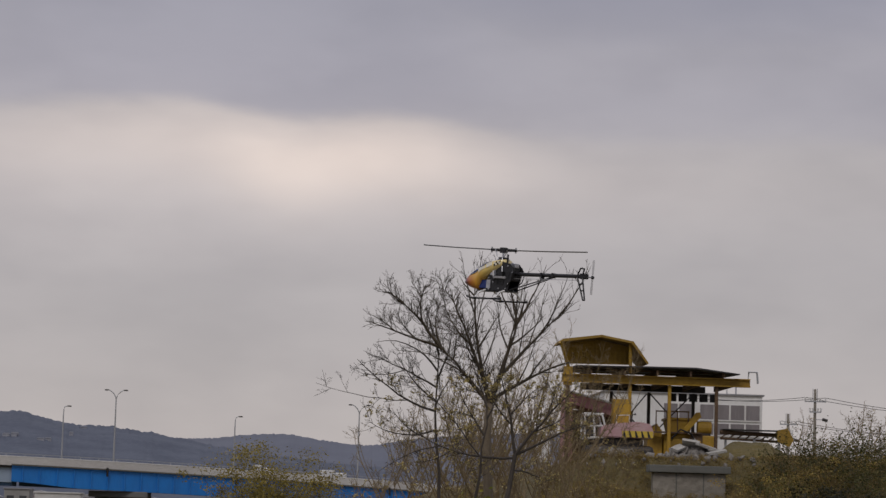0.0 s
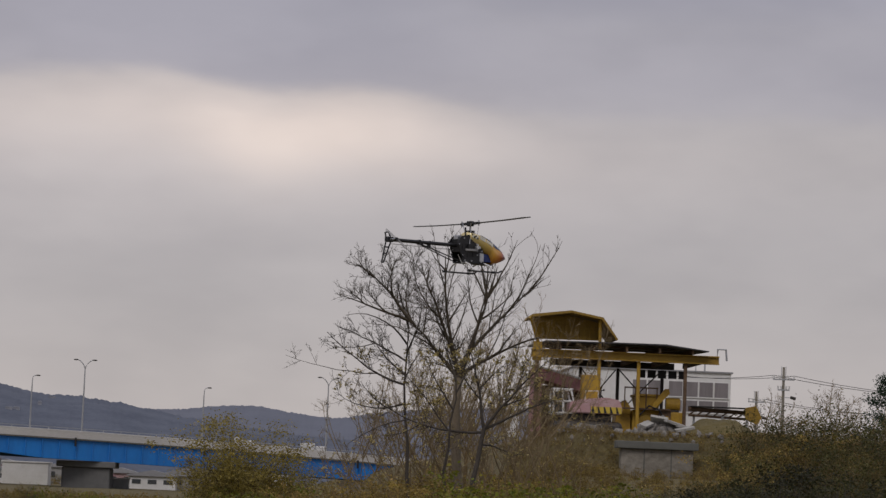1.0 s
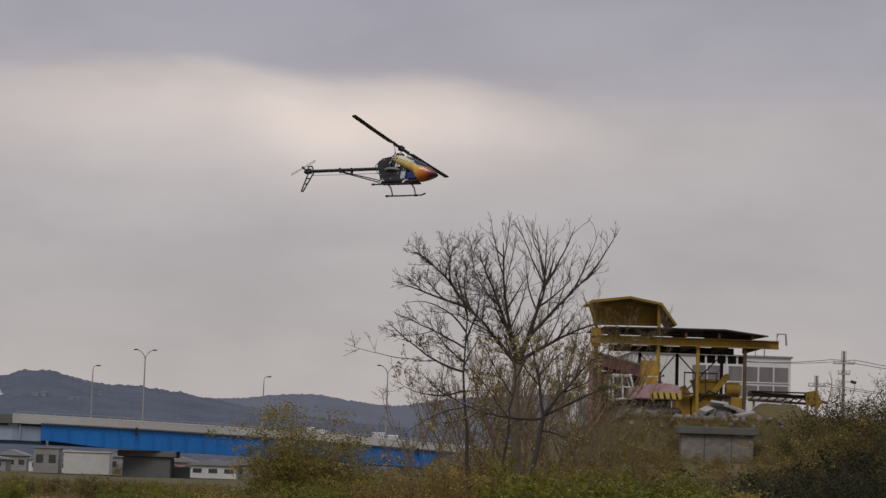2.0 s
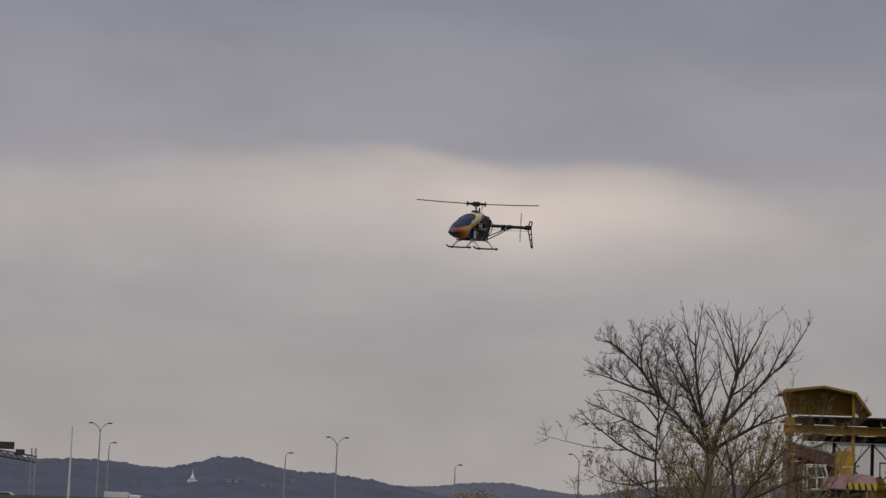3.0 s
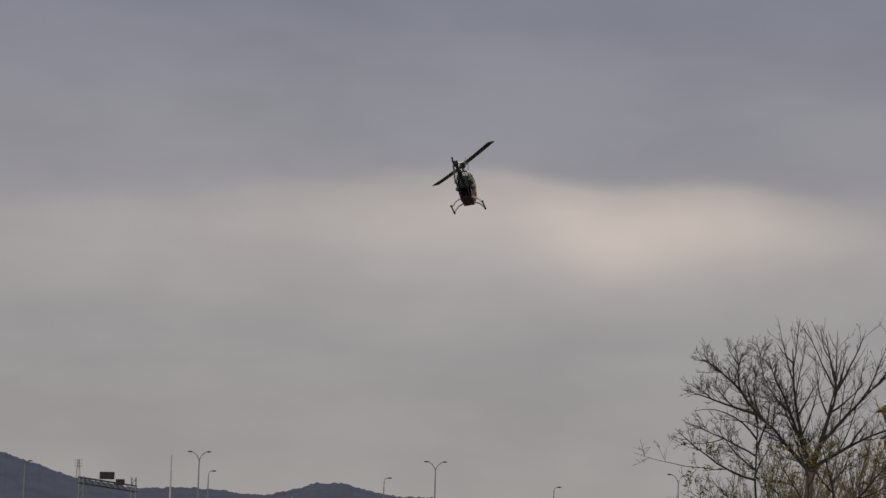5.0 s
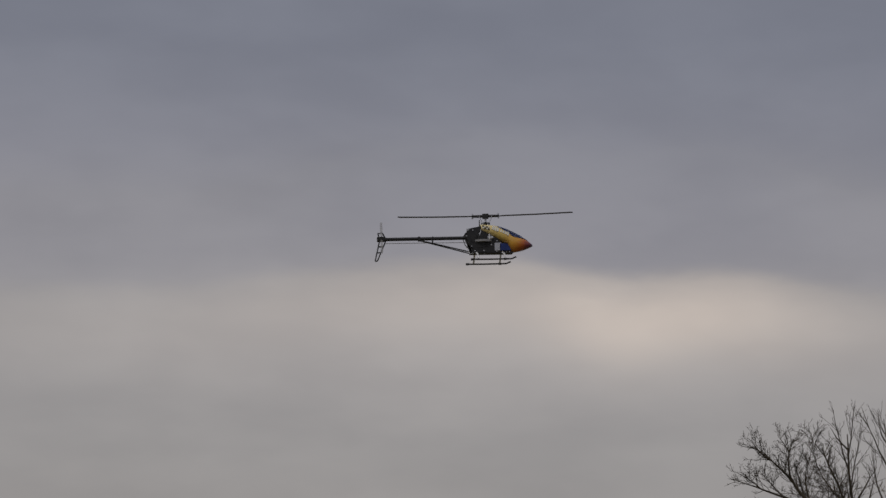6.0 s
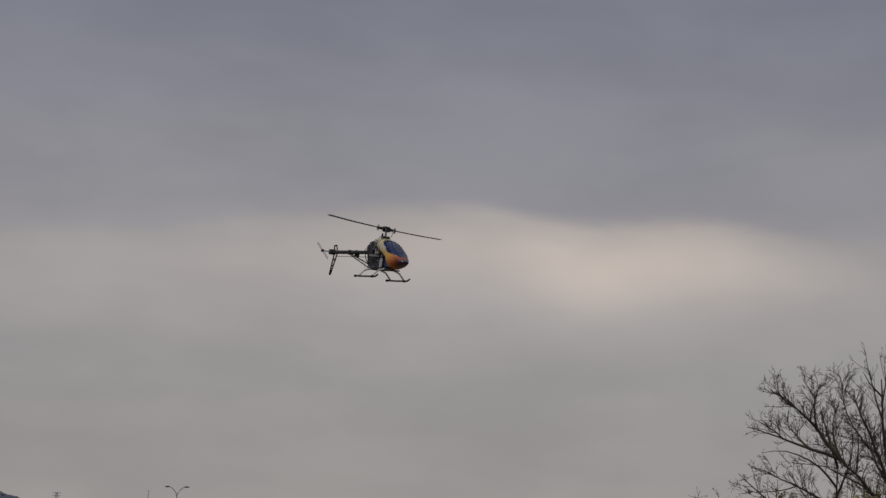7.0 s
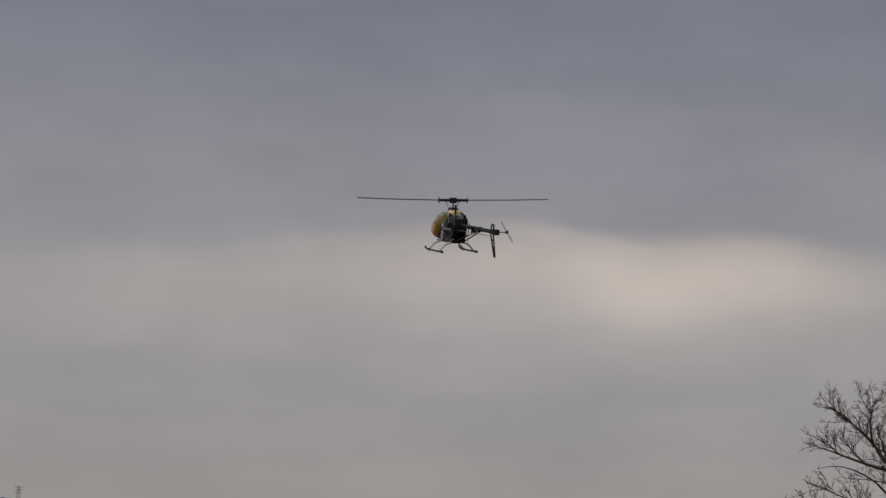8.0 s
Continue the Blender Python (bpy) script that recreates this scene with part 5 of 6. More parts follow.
def rubble():
    rng = random.Random(4)
    shapes = []
    for k in range(5):
        bm = bmesh.new()
        bmesh.ops.create_icosphere(bm, subdivisions=1, radius=1)
        for v in bm.verts:
            v.co *= rng.uniform(0.6, 1.25)
            v.co.z *= 0.55
        me = bpy.data.meshes.new("rock")
        bm.to_mesh(me)
        bm.free()
        me.materials.append(M["stone"])
        shapes.append(me)
    def hump(x, y):
        return (0.85 * math.exp(-((x - 18.4) / 1.0) ** 2) + 0.55 * math.exp(-((x - 15.0) / 1.1) ** 2)) * math.exp(-((y - 114.6) / 1.3) ** 2)

    bm = bmesh.new()                          # core of the heap
    bmesh.ops.create_grid(bm, x_segments=48, y_segments=24, size=1)
    for v in bm.verts:
        x, y = 17.0 + v.co.x * 4.2, 114.9 + v.co.y * 2.0
        v.co = (x, y, ground_z(x, y) - 0.2 + 0.17 * (1 - max(abs(v.co.x), abs(v.co.y)) ** 4) + hump(x, y) * (0.85 + 0.3 * noise.noise(Vector((x * 2.1, y * 2.1, 0.4)))) + 0.07 * noise.noise(Vector((x * 5, y * 5, 2.0))))
    tagged(part("rubble_mound", bm, "grit"), "heap of grey grit and broken concrete", "rubble", kind="stuff")
    for k in range(300):
        x, y = (rng.gauss(18.4, 0.85), rng.gauss(114.0, 0.8)) if k % 3 else (rng.uniform(13.0, 21.0), rng.uniform(111.2, 116.4))
        s = rng.choice((0.07, 0.08, 0.1, 0.12, 0.15, 0.22)) * rng.uniform(0.8, 1.3)
        o = new("rock", rng.choice(shapes))
        o.matrix_world = pose(x, y, ground_z(x, y) + s * 0.2 + max(hump(x, y) - 0.06, 0), rng.uniform(0, 360), rng.uniform(0, 360), rng.uniform(0, 360)) @ Matrix.Scale(s, 4)
        tagged(o, "grey broken stone in a rubble heap", "rock", "rubble heap")
    for x, y, z, w, d, ax, ay, az in ((18.9, 113.6, 5.1, 1.1, 0.5, 12, 14, 20), (18.2, 113.7, 5.25, 0.8, 0.45, -30, 8, -15), (19.3, 113.3, 4.85, 0.9, 0.4, 8, -12, 5), (17.6, 113.6, 5.0, 0.6, 0.4, 20, -18, 40)):
        o = part("concrete_slab", boxes(((-w / 2, -d / 2, -0.06), (w / 2, d / 2, 0.06)), bevel=0.012), "slab")
        o.matrix_world = pose(x, y, z, ax, ay, az)
        tagged(o, "pale broken slab of concrete on the rubble heap", "slab", "broken slabs")


rubble()


def earth_mound():
    bm = bmesh.new()
    bmesh.ops.create_grid(bm, x_segments=30, y_segments=24, size=1)
    for v in bm.verts:
        x, y = v.co.x * 2.4, v.co.y * 2.2
        k = max(0.0, 1 - (x / 2.3) ** 2 - (y / 2.1) ** 2)
        v.co = (x, y, -0.15 + 1.15 * k ** 0.8 * (1 + 0.25 * noise.noise(Vector((x, y, 5.0)))) + 0.1 * noise.noise(Vector((x * 3, y * 3, 1.0))))
    m = part("earth_mound", bm, "soil", smooth=True)
    m.location = (21.4, 116.6, ground_z(21.4, 116.6))
    tagged(m, "brown earth mound beside the conveyor", "mound")


earth_mound()


def retaining_wall():
    w = thing("retaining_wall", "weathered concrete retaining wall with a dark coping", "wall", (0, 0, 0), kind="structure")
    part("wall_body", boxes(((15.9, 109.6, 2.0), (19.1, 110.2, 3.80)), bevel=0.03), "concrete", w)
    part("coping", boxes(((15.7, 109.4, 3.805), (19.3, 110.4, 4.13)), bevel=0.03), "deckdark", w)
    for x in (16.9, 18.1):
        part("joint", boxes(((x, 109.58, 2.2), (x + 0.05, 109.598, 3.79))), "deckdark", w)


retaining_wall()


def meter_box():
    b = thing("metal_cabinet", "pale steel cabinet on the bank by the hut", "cabinet", (11.3, 112.2, 4.1))
    part("body", boxes(((-0.3, 0, 0.05), (0.3, 0.4, 1.1)), bevel=0.02), "white", b)
    part("lid", boxes(((-0.34, -0.04, 1.105), (0.34, 0.44, 1.16)), bevel=0.01), "galv", b)
    part("stand", boxes(((-0.25, 0.05, -0.6), (0.25, 0.35, 0.045))), "concrete", b)


meter_box()


def white_factory():
    y = 220
    f = thing("factory_building", "white factory building with bands of grey-blinded windows", "building", (0, y, 0))
    part("wall", boxes(((27.5, 0, 4.0), (41.5, 12, 12.95))), "white", f)
    part("roof_edge", boxes(((27.4, -0.15, 12.955), (41.65, 12.1, 13.1))), "roofgrey", f)
    for row, (z0, z1) in enumerate(((10.75, 12.15), (9.4, 10.5))):
        for i in range(6 - 2 * (row == 1)):
            x = 33.2 + i * 1.36 + (2.72 if row else -0.5 if i < 2 else 0)
            p = part("window", boxes(((x, -0.05, z0), (x + 1.3, -0.004, z1))), "white", f)
            part("pane", boxes(((x + 0.05, -0.075, z0 + 0.05), (x + 1.25, -0.052, z1 - 0.05))), "curtain", p)
            part("sill", boxes(((x, -0.12, z0 - 0.06), (x + 1.3, -0.004, z0 - 0.005))), "white", p)
    part("duct", tubes(([(38.5, 1, 13.1), (38.5, 1, 14.3), (39.3, 1, 14.3), (39.3, 1, 13.1)], 0.07)), "galv", f)


white_factory()


def utility_pole(x, y, top, arm):
    z0 = ground_z(x, y) - 0.2
    p = thing("utility_pole", "concrete utility pole with crossarms and insulators", "utility pole", (x, y, z0), group="utility poles")
    h = top - z0
    part("pole", tubes(([(0, 0, 0), (0, 0, h)], [0.15, 0.095])), "concrete", p)
    for k, (dz, w) in enumerate(((0.95, arm), (1.75, arm * 0.55))):
        part("crossarm", boxes(((-w, -0.16, h - dz - 0.05), (w, -0.1, h - dz + 0.05))), "galv", p)
        for s in (-1, -0.45, 0.45, 1):
            part("insulator", tubes(([(s * w * 0.94, -0.13, h - dz + 0.055), (s * w * 0.94, -0.13, h - dz + 0.3)], [0.06, 0.08]), seg=7), "whiteplast", p)
    part("transformer_bracket", tubes(([(0.05, -0.1, h - 2.32), (0.6, -0.32, h - 2.32)], 0.03), seg=5), "galv", p)
    part("transformer", tubes(([(0.5, -0.35, h - 2.3), (0.9, -0.35, h - 2.4)], 0.12), seg=10), "steel", p)
    for s in (-0.17, 0.17):
        part("top_bracket", tubes(([(s, 0, h - 0.9), (s, 0, h + 0.05)], 0.025), seg=5), "galv", p)


utility_pole(39.9, 190, 12.1, 0.83)
utility_pole(44.2, 222, 11.6, 0.75)


def wire(a, b, sag):
    pts = [Vector(a).lerp(Vector(b), k / 10) - Vector((0, 0, sag * 4 * (k / 10) * (1 - k / 10))) for k in range(11)]
    tagged(part("power_line", tubes((pts, 0.022), seg=5), "black"), "thin dark overhead power line between poles", "cable", "power lines")


for dx in (-0.78, 0.78):
    wire((39.9 + dx, 189.87, 11.45), (36.0 + dx, 219.6, 12.6), 0.25)
    wire((39.9 + dx, 189.87, 11.45), (60 + dx, 200, 10.9), 0.5)
    wire((44.2 + dx * 0.9, 221.87, 10.95), (60 + dx, 230, 10.4), 0.4)


def roadside_store():
    s = thing("storage_shack", "reddish corrugated shack with clutter at the edge of the yard", "shack", (24.3, 98, ground_z(24.3, 98) - 0.2))
    part("wall", boxes(((0, 0, 0), (4.5, 3, 2.3)), bevel=0.02), "tank", s)
    part("roof", prism(bmesh.new(), [(-0.3, 2.32), (4.8, 2.32), (4.8, 2.6), (-0.3, 2.45)], -0.4, 3.3), "rust", s)
    part("post", boxes(((0.1, -0.35, 0), (0.22, -0.23, 2.3))), "galv", s)
    part("board", prism(bmesh.new(), [(0.6, 1.75), (1.7, 1.25), (1.75, 1.35), (0.65, 1.85)], -0.3, -0.2), "white", s)
    part("drum", tubes(([(0.6, -0.7, 0.05), (0.6, -0.7, 0.95)], 0.3), seg=16), "galv", s)


roadside_store()


# ---------------------------------------------------------------- model helicopter (nose +x, rotor hub at the origin)
def loft(bm, sections, seg=20, arc=None, grow=0.0, power=2.3):
    """Rings (x, bottom, top, half width) skinned into a hull; arc limits it to a strip round the top."""
    rings = []
    for x, zb, zt, hw in sections:
        c, h = (zb + zt) / 2, (zt - zb) / 2 + grow
        w = hw + grow
        row = []
        for k in range(seg + (1 if arc else 0)):
            a = (math.pi / 2 - arc + 2 * arc * k / seg) if arc else 2 * math.pi * k / seg
            ca, sa = math.cos(a), math.sin(a)
            row.append(bm.verts.new((x, math.copysign(abs(ca) ** (2 / power), ca) * w, c + math.copysign(abs(sa) ** (2 / power), sa) * h)))
        rings.append(row)
    for a, b in zip(rings, rings[1:]):
        n = len(a)
        for k in range(n - (1 if arc else 0)):
            bm.faces.new((a[k], a[(k + 1) % n], b[(k + 1) % n], b[k]))
    if not arc:
        bm.faces.new(rings[0])
        bm.faces.new(rings[-1][::-1])
    return bm


def hull(x):
    """Bottom, top and half width of the canopy at x."""
    t = min(max((x + 0.05) / 0.41, 0.0), 1.0)
    top = -0.066 - 0.165 * t ** 2.1
    nose = -0.287 + 0.047 * max(0.0, (t - 0.60) / 0.40) ** 1.7
    tail = -0.122 - 0.112 * min(t / 0.54, 1.0)
    bot = tail + (nose - tail) * smooth01((t - 0.50) / 0.10)
    hw = 0.076 * math.sqrt(max(1 - ((t - 0.42) / 0.585) ** 2, 0.0015))
    return bot, top, hw


def helicopter():
    h = thing("model_helicopter", "flying model helicopter with yellow to red canopy and black frame", "model helicopter")
    xs = [-0.045 + 0.4 * (1 - (1 - k / 40) ** 1.25) for k in range(41)]
    part("canopy", loft(bmesh.new(), [(x, *hull(x)) for x in xs]), "canopy", h, "glossy yellow canopy fading through orange to a dark red nose", smooth=True)
    sc = [0.085 + 0.235 * k / 14 for k in range(15)]
    bm = bmesh.new()
    rows = []
    for i, x in enumerate(sc):                # windscreen, pointed towards the nose
        b, t, w = hull(x)
        arc = radians(62) * math.sin(math.pi * (0.14 + 0.80 * i / 14)) ** 0.55 + 0.12
        c, hh = (b + t) / 2, (t - b) / 2 + 0.0025
        row = []
        for k in range(17):
            a = math.pi / 2 - arc + 2 * arc * k / 16
            ca, sa = math.cos(a), math.sin(a)
            row.append(bm.verts.new((x, math.copysign(abs(ca) ** 0.87, ca) * (w + 0.0025), c + abs(sa) ** 0.87 * hh)))
        rows.append(row)
    for a, b in zip(rows, rows[1:]):
        for k in range(16):
            bm.faces.new((a[k], a[k + 1], b[k + 1], b[k]))
    bmesh.ops.solidify(bm, geom=bm.faces[:], thickness=-0.002)
    part("windscreen", bm, "screen", h, "dark blue tinted windscreen", smooth=True)
    for s in (-1, 1):                         # pale lettering as plain bars along the canopy side
        for i, (w, hh) in enumerate(((0.012, 0.030), (0.016, 0.022), (0.014, 0.022), (0.012, 0.022), (0.017, 0.030), (0.017, 0.030), (0.016, 0.030))):
            x = 0.158 - i * 0.0175 - (0.008 if i > 3 else 0)
            b, t, hw = hull(x)
            z = -0.150 + (0.158 - x) * 0.42
            c, half = (b + t) / 2, (t - b) / 2
            y = hw * max(1 - abs((z - c) / half) ** 2.3, 0.05) ** (1 / 2.3)
            lean = math.degrees(math.atan2(0.42 * max(z - c, 0) / half, 1)) * 1.9
            m = pose(x, s * (y + 0.001), z, s * lean, 16, 0)
            part("decal_bar", box(bmesh.new(), (-w / 2, -0.0015, -hh / 2), (w / 2, 0.0015, hh / 2), 0, m), "decal", h)
    for s in (-1, 1):                         # checker squares at the canopy's rear edge
        for i in range(4):
            for j in range(2):
                x, z = 0.012 - i * 0.014, -0.098 - j * 0.013 + i * 0.004
                b, t, hw = hull(x)
                c, half = (b + t) / 2, (t - b) / 2
                y = hw * max(1 - abs((z - c) / half) ** 2.3, 0.05) ** (1 / 2.3)
                part("decal_square", box(bmesh.new(), (-0.0065, -0.0015, -0.006), (0.0065, 0.0015, 0.006), 0, pose(x, s * (y + 0.001), z, 0, 16, 0)), "black" if (i + j) % 2 else "decal", h)
    # side frames and mechanics
    outline = [(0.095, -0.288), (0.095, -0.20), (0.06, -0.15), (0.03, -0.10), (-0.05, -0.085), (-0.13, -0.10), (-0.172, -0.145), (-0.15, -0.20), (-0.12, -0.288)]
    for y in (-0.047, 0.044):
        part("side_frame", prism(bmesh.new(), outline, y, y + 0.003), "carbon", h, "black carbon side plate")
    part("main_gear", tubes(([(-0.03, 0, -0.205), (-0.03, 0, -0.19)], 0.082), seg=28), "roofgrey", h, "grey main gear")
    part("motor", tubes(([(0.06, 0, -0.27), (0.06, 0, -0.20)], 0.03), seg=18), "bluebox", h, "blue motor can")
    part("battery", boxes(((0.10, -0.038, -0.275), (0.185, 0.038, -0.215)), bevel=0.004), "bluebox", h, "blue battery pack")
    part("gyro", boxes(((-0.15, -0.02, -0.125), (-0.10, 0.02, -0.095)), bevel=0.003), "alu", h)
    part("rear_block", boxes(((-0.145, -0.042, -0.22), (-0.06, 0.042, -0.12)), bevel=0.008), "black", h)
    part("front_block", boxes(((-0.05, -0.042, -0.27), (0.10, 0.042, -0.13)), bevel=0.008), "black", h)
    for s in (-1, 1):
        part("servo", boxes(((0.0, s * 0.049, -0.185), (0.045, s * 0.068, -0.165)) if s > 0 else ((0.0, -0.068, -0.185), (0.045, -0.05, -0.165)), bevel=0.003), "alu", h, "silver servo")
        part("servo", boxes(((-0.075, s * 0.049, -0.19), (-0.035, s * 0.068, -0.155)) if s > 0 else ((-0.075, -0.068, -0.19), (-0.035, -0.05, -0.155)), bevel=0.003), "black", h)
        part("frame_plate", boxes(((0.055, s * 0.0485, -0.275), (0.095, s * 0.052, -0.215)) if s > 0 else ((0.055, -0.0505, -0.275), (0.095, -0.0475, -0.215))), "alu", h, "pale plate on the frame")
        part("link_rod", tubes(([(0.02, s * 0.05, -0.16), (0.012, s * 0.03, -0.055)], 0.003), seg=6), "alu", h)
        for k, (sx, sz) in enumerate(((-0.16, -0.16), (-0.125, -0.24), (-0.11, -0.115), (-0.10, -0.275), (-0.02, -0.115), (-0.03, -0.275), (0.04, -0.15), (0.03, -0.23), (0.075, -0.20), (0.07, -0.28))):
            part("frame_screw", tubes(([(sx, s * 0.0465, sz), (sx, s * 0.0525, sz)], 0.005), seg=8), "alu", h)
        for sx, sz, w, hh in ((-0.125, -0.205, 0.035, 0.05), (-0.075, -0.25, 0.04, 0.03), (-0.02, -0.245, 0.03, 0.035), (0.015, -0.225, 0.03, 0.03)):
            part("frame_cover", boxes(((sx, min(s * 0.0478, s * 0.0508), sz), (sx + w, max(s * 0.0478, s * 0.0508), sz + hh)), bevel=0.001), "black", h)
        part("wire_loom", tubes(([(-0.15, s * 0.046, -0.12), (-0.175, s * 0.06, -0.16), (-0.155, s * 0.055, -0.22), (-0.11, s * 0.05, -0.26)], 0.0035), seg=6), "black", h)
        part("tie_rod", tubes(([(-0.06, s * 0.055, -0.155), (-0.025, s * 0.032, -0.058)], 0.0028), seg=6), "alu", h)
        part("servo_horn", boxes(((0.008, min(s * 0.0685, s * 0.072), -0.19), (0.018, max(s * 0.0685, s * 0.072), -0.15)), bevel=0.001), "whiteplast", h)
    part("swash_guide", boxes(((-0.052, -0.006, -0.1), (-0.046, 0.006, -0.03)), bevel=0.001), "black", h)
    part("bearing_block", boxes(((-0.035, -0.03, -0.105), (0.035, 0.03, -0.07)), bevel=0.004), "alu", h)
    part("mast", tubes(([(0, 0, -0.2), (0, 0, 0.012)], 0.0075), seg=10), "alu", h)
    part("swashplate", tubes(([(0, 0, -0.066), (0, 0, -0.052)], 0.034), seg=20), "black", h)
    part("tail_boom", tubes(([(-0.13, 0, -0.168), (-0.80, 0, -0.172)], 0.0135), seg=14), "carbon", h, "black carbon tail boom")
    for s in (-1, 1):
        part("boom_support", tubes(([(-0.13, s * 0.035, -0.283), (-0.52, s * 0.010, -0.182)], 0.0045), seg=8), "carbon", h)
    part("boom_clamp", boxes(((-0.53, -0.017, -0.189), (-0.512, 0.017, -0.154)), bevel=0.003), "black", h)
    part("pushrod", tubes(([(-0.15, 0.02, -0.20), (-0.78, 0.02, -0.20)], 0.0022), seg=6), "alu", h)
    for x in (-0.42,):
        part("pushrod_guide", boxes(((x, -0.0145, -0.204), (x + 0.007, 0.024, -0.1545)), bevel=0.002), "black", h)
    part("tail_gearbox", boxes(((-0.845, -0.018, -0.19), (-0.785, 0.018, -0.152)), bevel=0.006), "black", h)
    part("tail_shaft", tubes(([(-0.82, -0.02, -0.171), (-0.82, -0.075, -0.171)], 0.005), seg=8), "alu", h)
    # tail fin: an open frame
    for a, b in (((-0.775, -0.178), (-0.845, -0.335)), ((-0.825, -0.185), (-0.862, -0.335)), ((-0.845, -0.335), (-0.862, -0.335)), ((-0.793, -0.225), (-0.838, -0.225)),
                 ((-0.812, -0.27), (-0.847, -0.27)), ((-0.775, -0.165), (-0.80, -0.118)), ((-0.80, -0.118), (-0.835, -0.122)), ((-0.835, -0.122), (-0.825, -0.16))):
        part("fin_bar", tubes(([(a[0], 0.022, a[1]), (b[0], 0.022, b[1])], 0.0055), seg=6), "carbon", h)
    # landing gear
    for s in (-1, 1):
        part("skid", tubes(([(0.205, s * 0.128, -0.338), (0.17, s * 0.128, -0.352), (0.0, s * 0.128, -0.354), (-0.135, s * 0.128, -0.353)], 0.0062), seg=8), "black", h, "black skid pipe")
        for x in (0.12, -0.085):
            part("skid_strut", tubes(([(x - 0.005, s * 0.035, -0.287), (x, s * 0.085, -0.305), (x, s * 0.126, -0.347)], [0.0075, 0.0065, 0.0065]), seg=8), "whiteplast", h, "pale skid strut")
        for x in (-0.135, 0.12):
            part("skid_cap", tubes(([(x - 0.01, s * 0.128, -0.353), (x + 0.012, s * 0.128, -0.353)], 0.009), seg=8), "black", h)
    part("base_plate", boxes(((-0.13, -0.044, -0.295), (0.2, 0.044, -0.287))), "black", h)
    part("antenna", tubes(([(-0.10, -0.04, -0.29), (-0.14, -0.06, -0.30), (-0.17, -0.05, -0.24)], 0.0018), seg=5), "whiteplast", h)
    # rotors turn on the body
    rot = part("main_rotor", tubes(([(-0.06, 0, 0.0), (0.06, 0, 0.0)], 0.011), seg=10), "black", h, "two-bladed main rotor")
    part("head_block", boxes(((-0.024, -0.018, -0.02), (0.024, 0.018, 0.018)), bevel=0.004), "black", rot)
    for s in (-1, 1):
        part("blade_grip", boxes(((0.045, -0.012, -0.009), (0.105, 0.012, 0.009)) if s > 0 else ((-0.105, -0.012, -0.009), (-0.045, 0.012, 0.009)), bevel=0.004), "black", rot)
        bm = bmesh.new()
        lead = 0.022
        prev = None
        for r, c, dz in ((0.10, 0.030, 0.0), (0.14, 0.052, 0.001), (0.40, 0.054, 0.004), (0.655, 0.054, 0.011), (0.675, 0.038, 0.012)):
            prof = ((lead, 0.0), (lead - c * 0.25, 0.0042), (lead - c, 0.0004), (lead - c, -0.0004), (lead - c * 0.25, -0.0036))
            ring = [bm.verts.new((s * r, s * yy, zz + dz)) for yy, zz in prof]
            if prev:
                for k in range(5):
                    bm.faces.new((prev[k], prev[(k + 1) % 5], ring[(k + 1) % 5], ring[k]))
            else:
                bm.faces.new(ring)
            prev = ring
        bm.faces.new(prev)
        part("blade", bm, "carbon", rot, "slim dark carbon rotor blade")
        part("blade_bolt", tubes(([(s * 0.10, 0, -0.02), (s * 0.10, 0, 0.02)], 0.006), seg=8), "alu", rot)
        part("pitch_link", tubes(([(s * 0.03, 0.03, -0.05), (s * 0.05, 0.03, 0.0)], 0.003), seg=6), "alu", rot)
    tail = part("tail_rotor", tubes(([(0, -0.008, 0), (0, 0.008, 0)], 0.011), seg=10), "black", h, "small two-bladed tail rotor")
    tail.location = (-0.82, -0.078, -0.171)
    for s in (-1, 1):
        bm = prism(bmesh.new(), [(-0.007, s * 0.012), (0.007, s * 0.012), (0.010, s * 0.06), (0.009, s * 0.118), (-0.008, s * 0.12), (-0.009, s * 0.06)], -0.0015, 0.0015)
        part("tail_blade", bm, "smoky", tail, "thin see-through tail rotor blade")
    return h, rot, tail


heli, main_rotor, tail_rotor = helicopter()


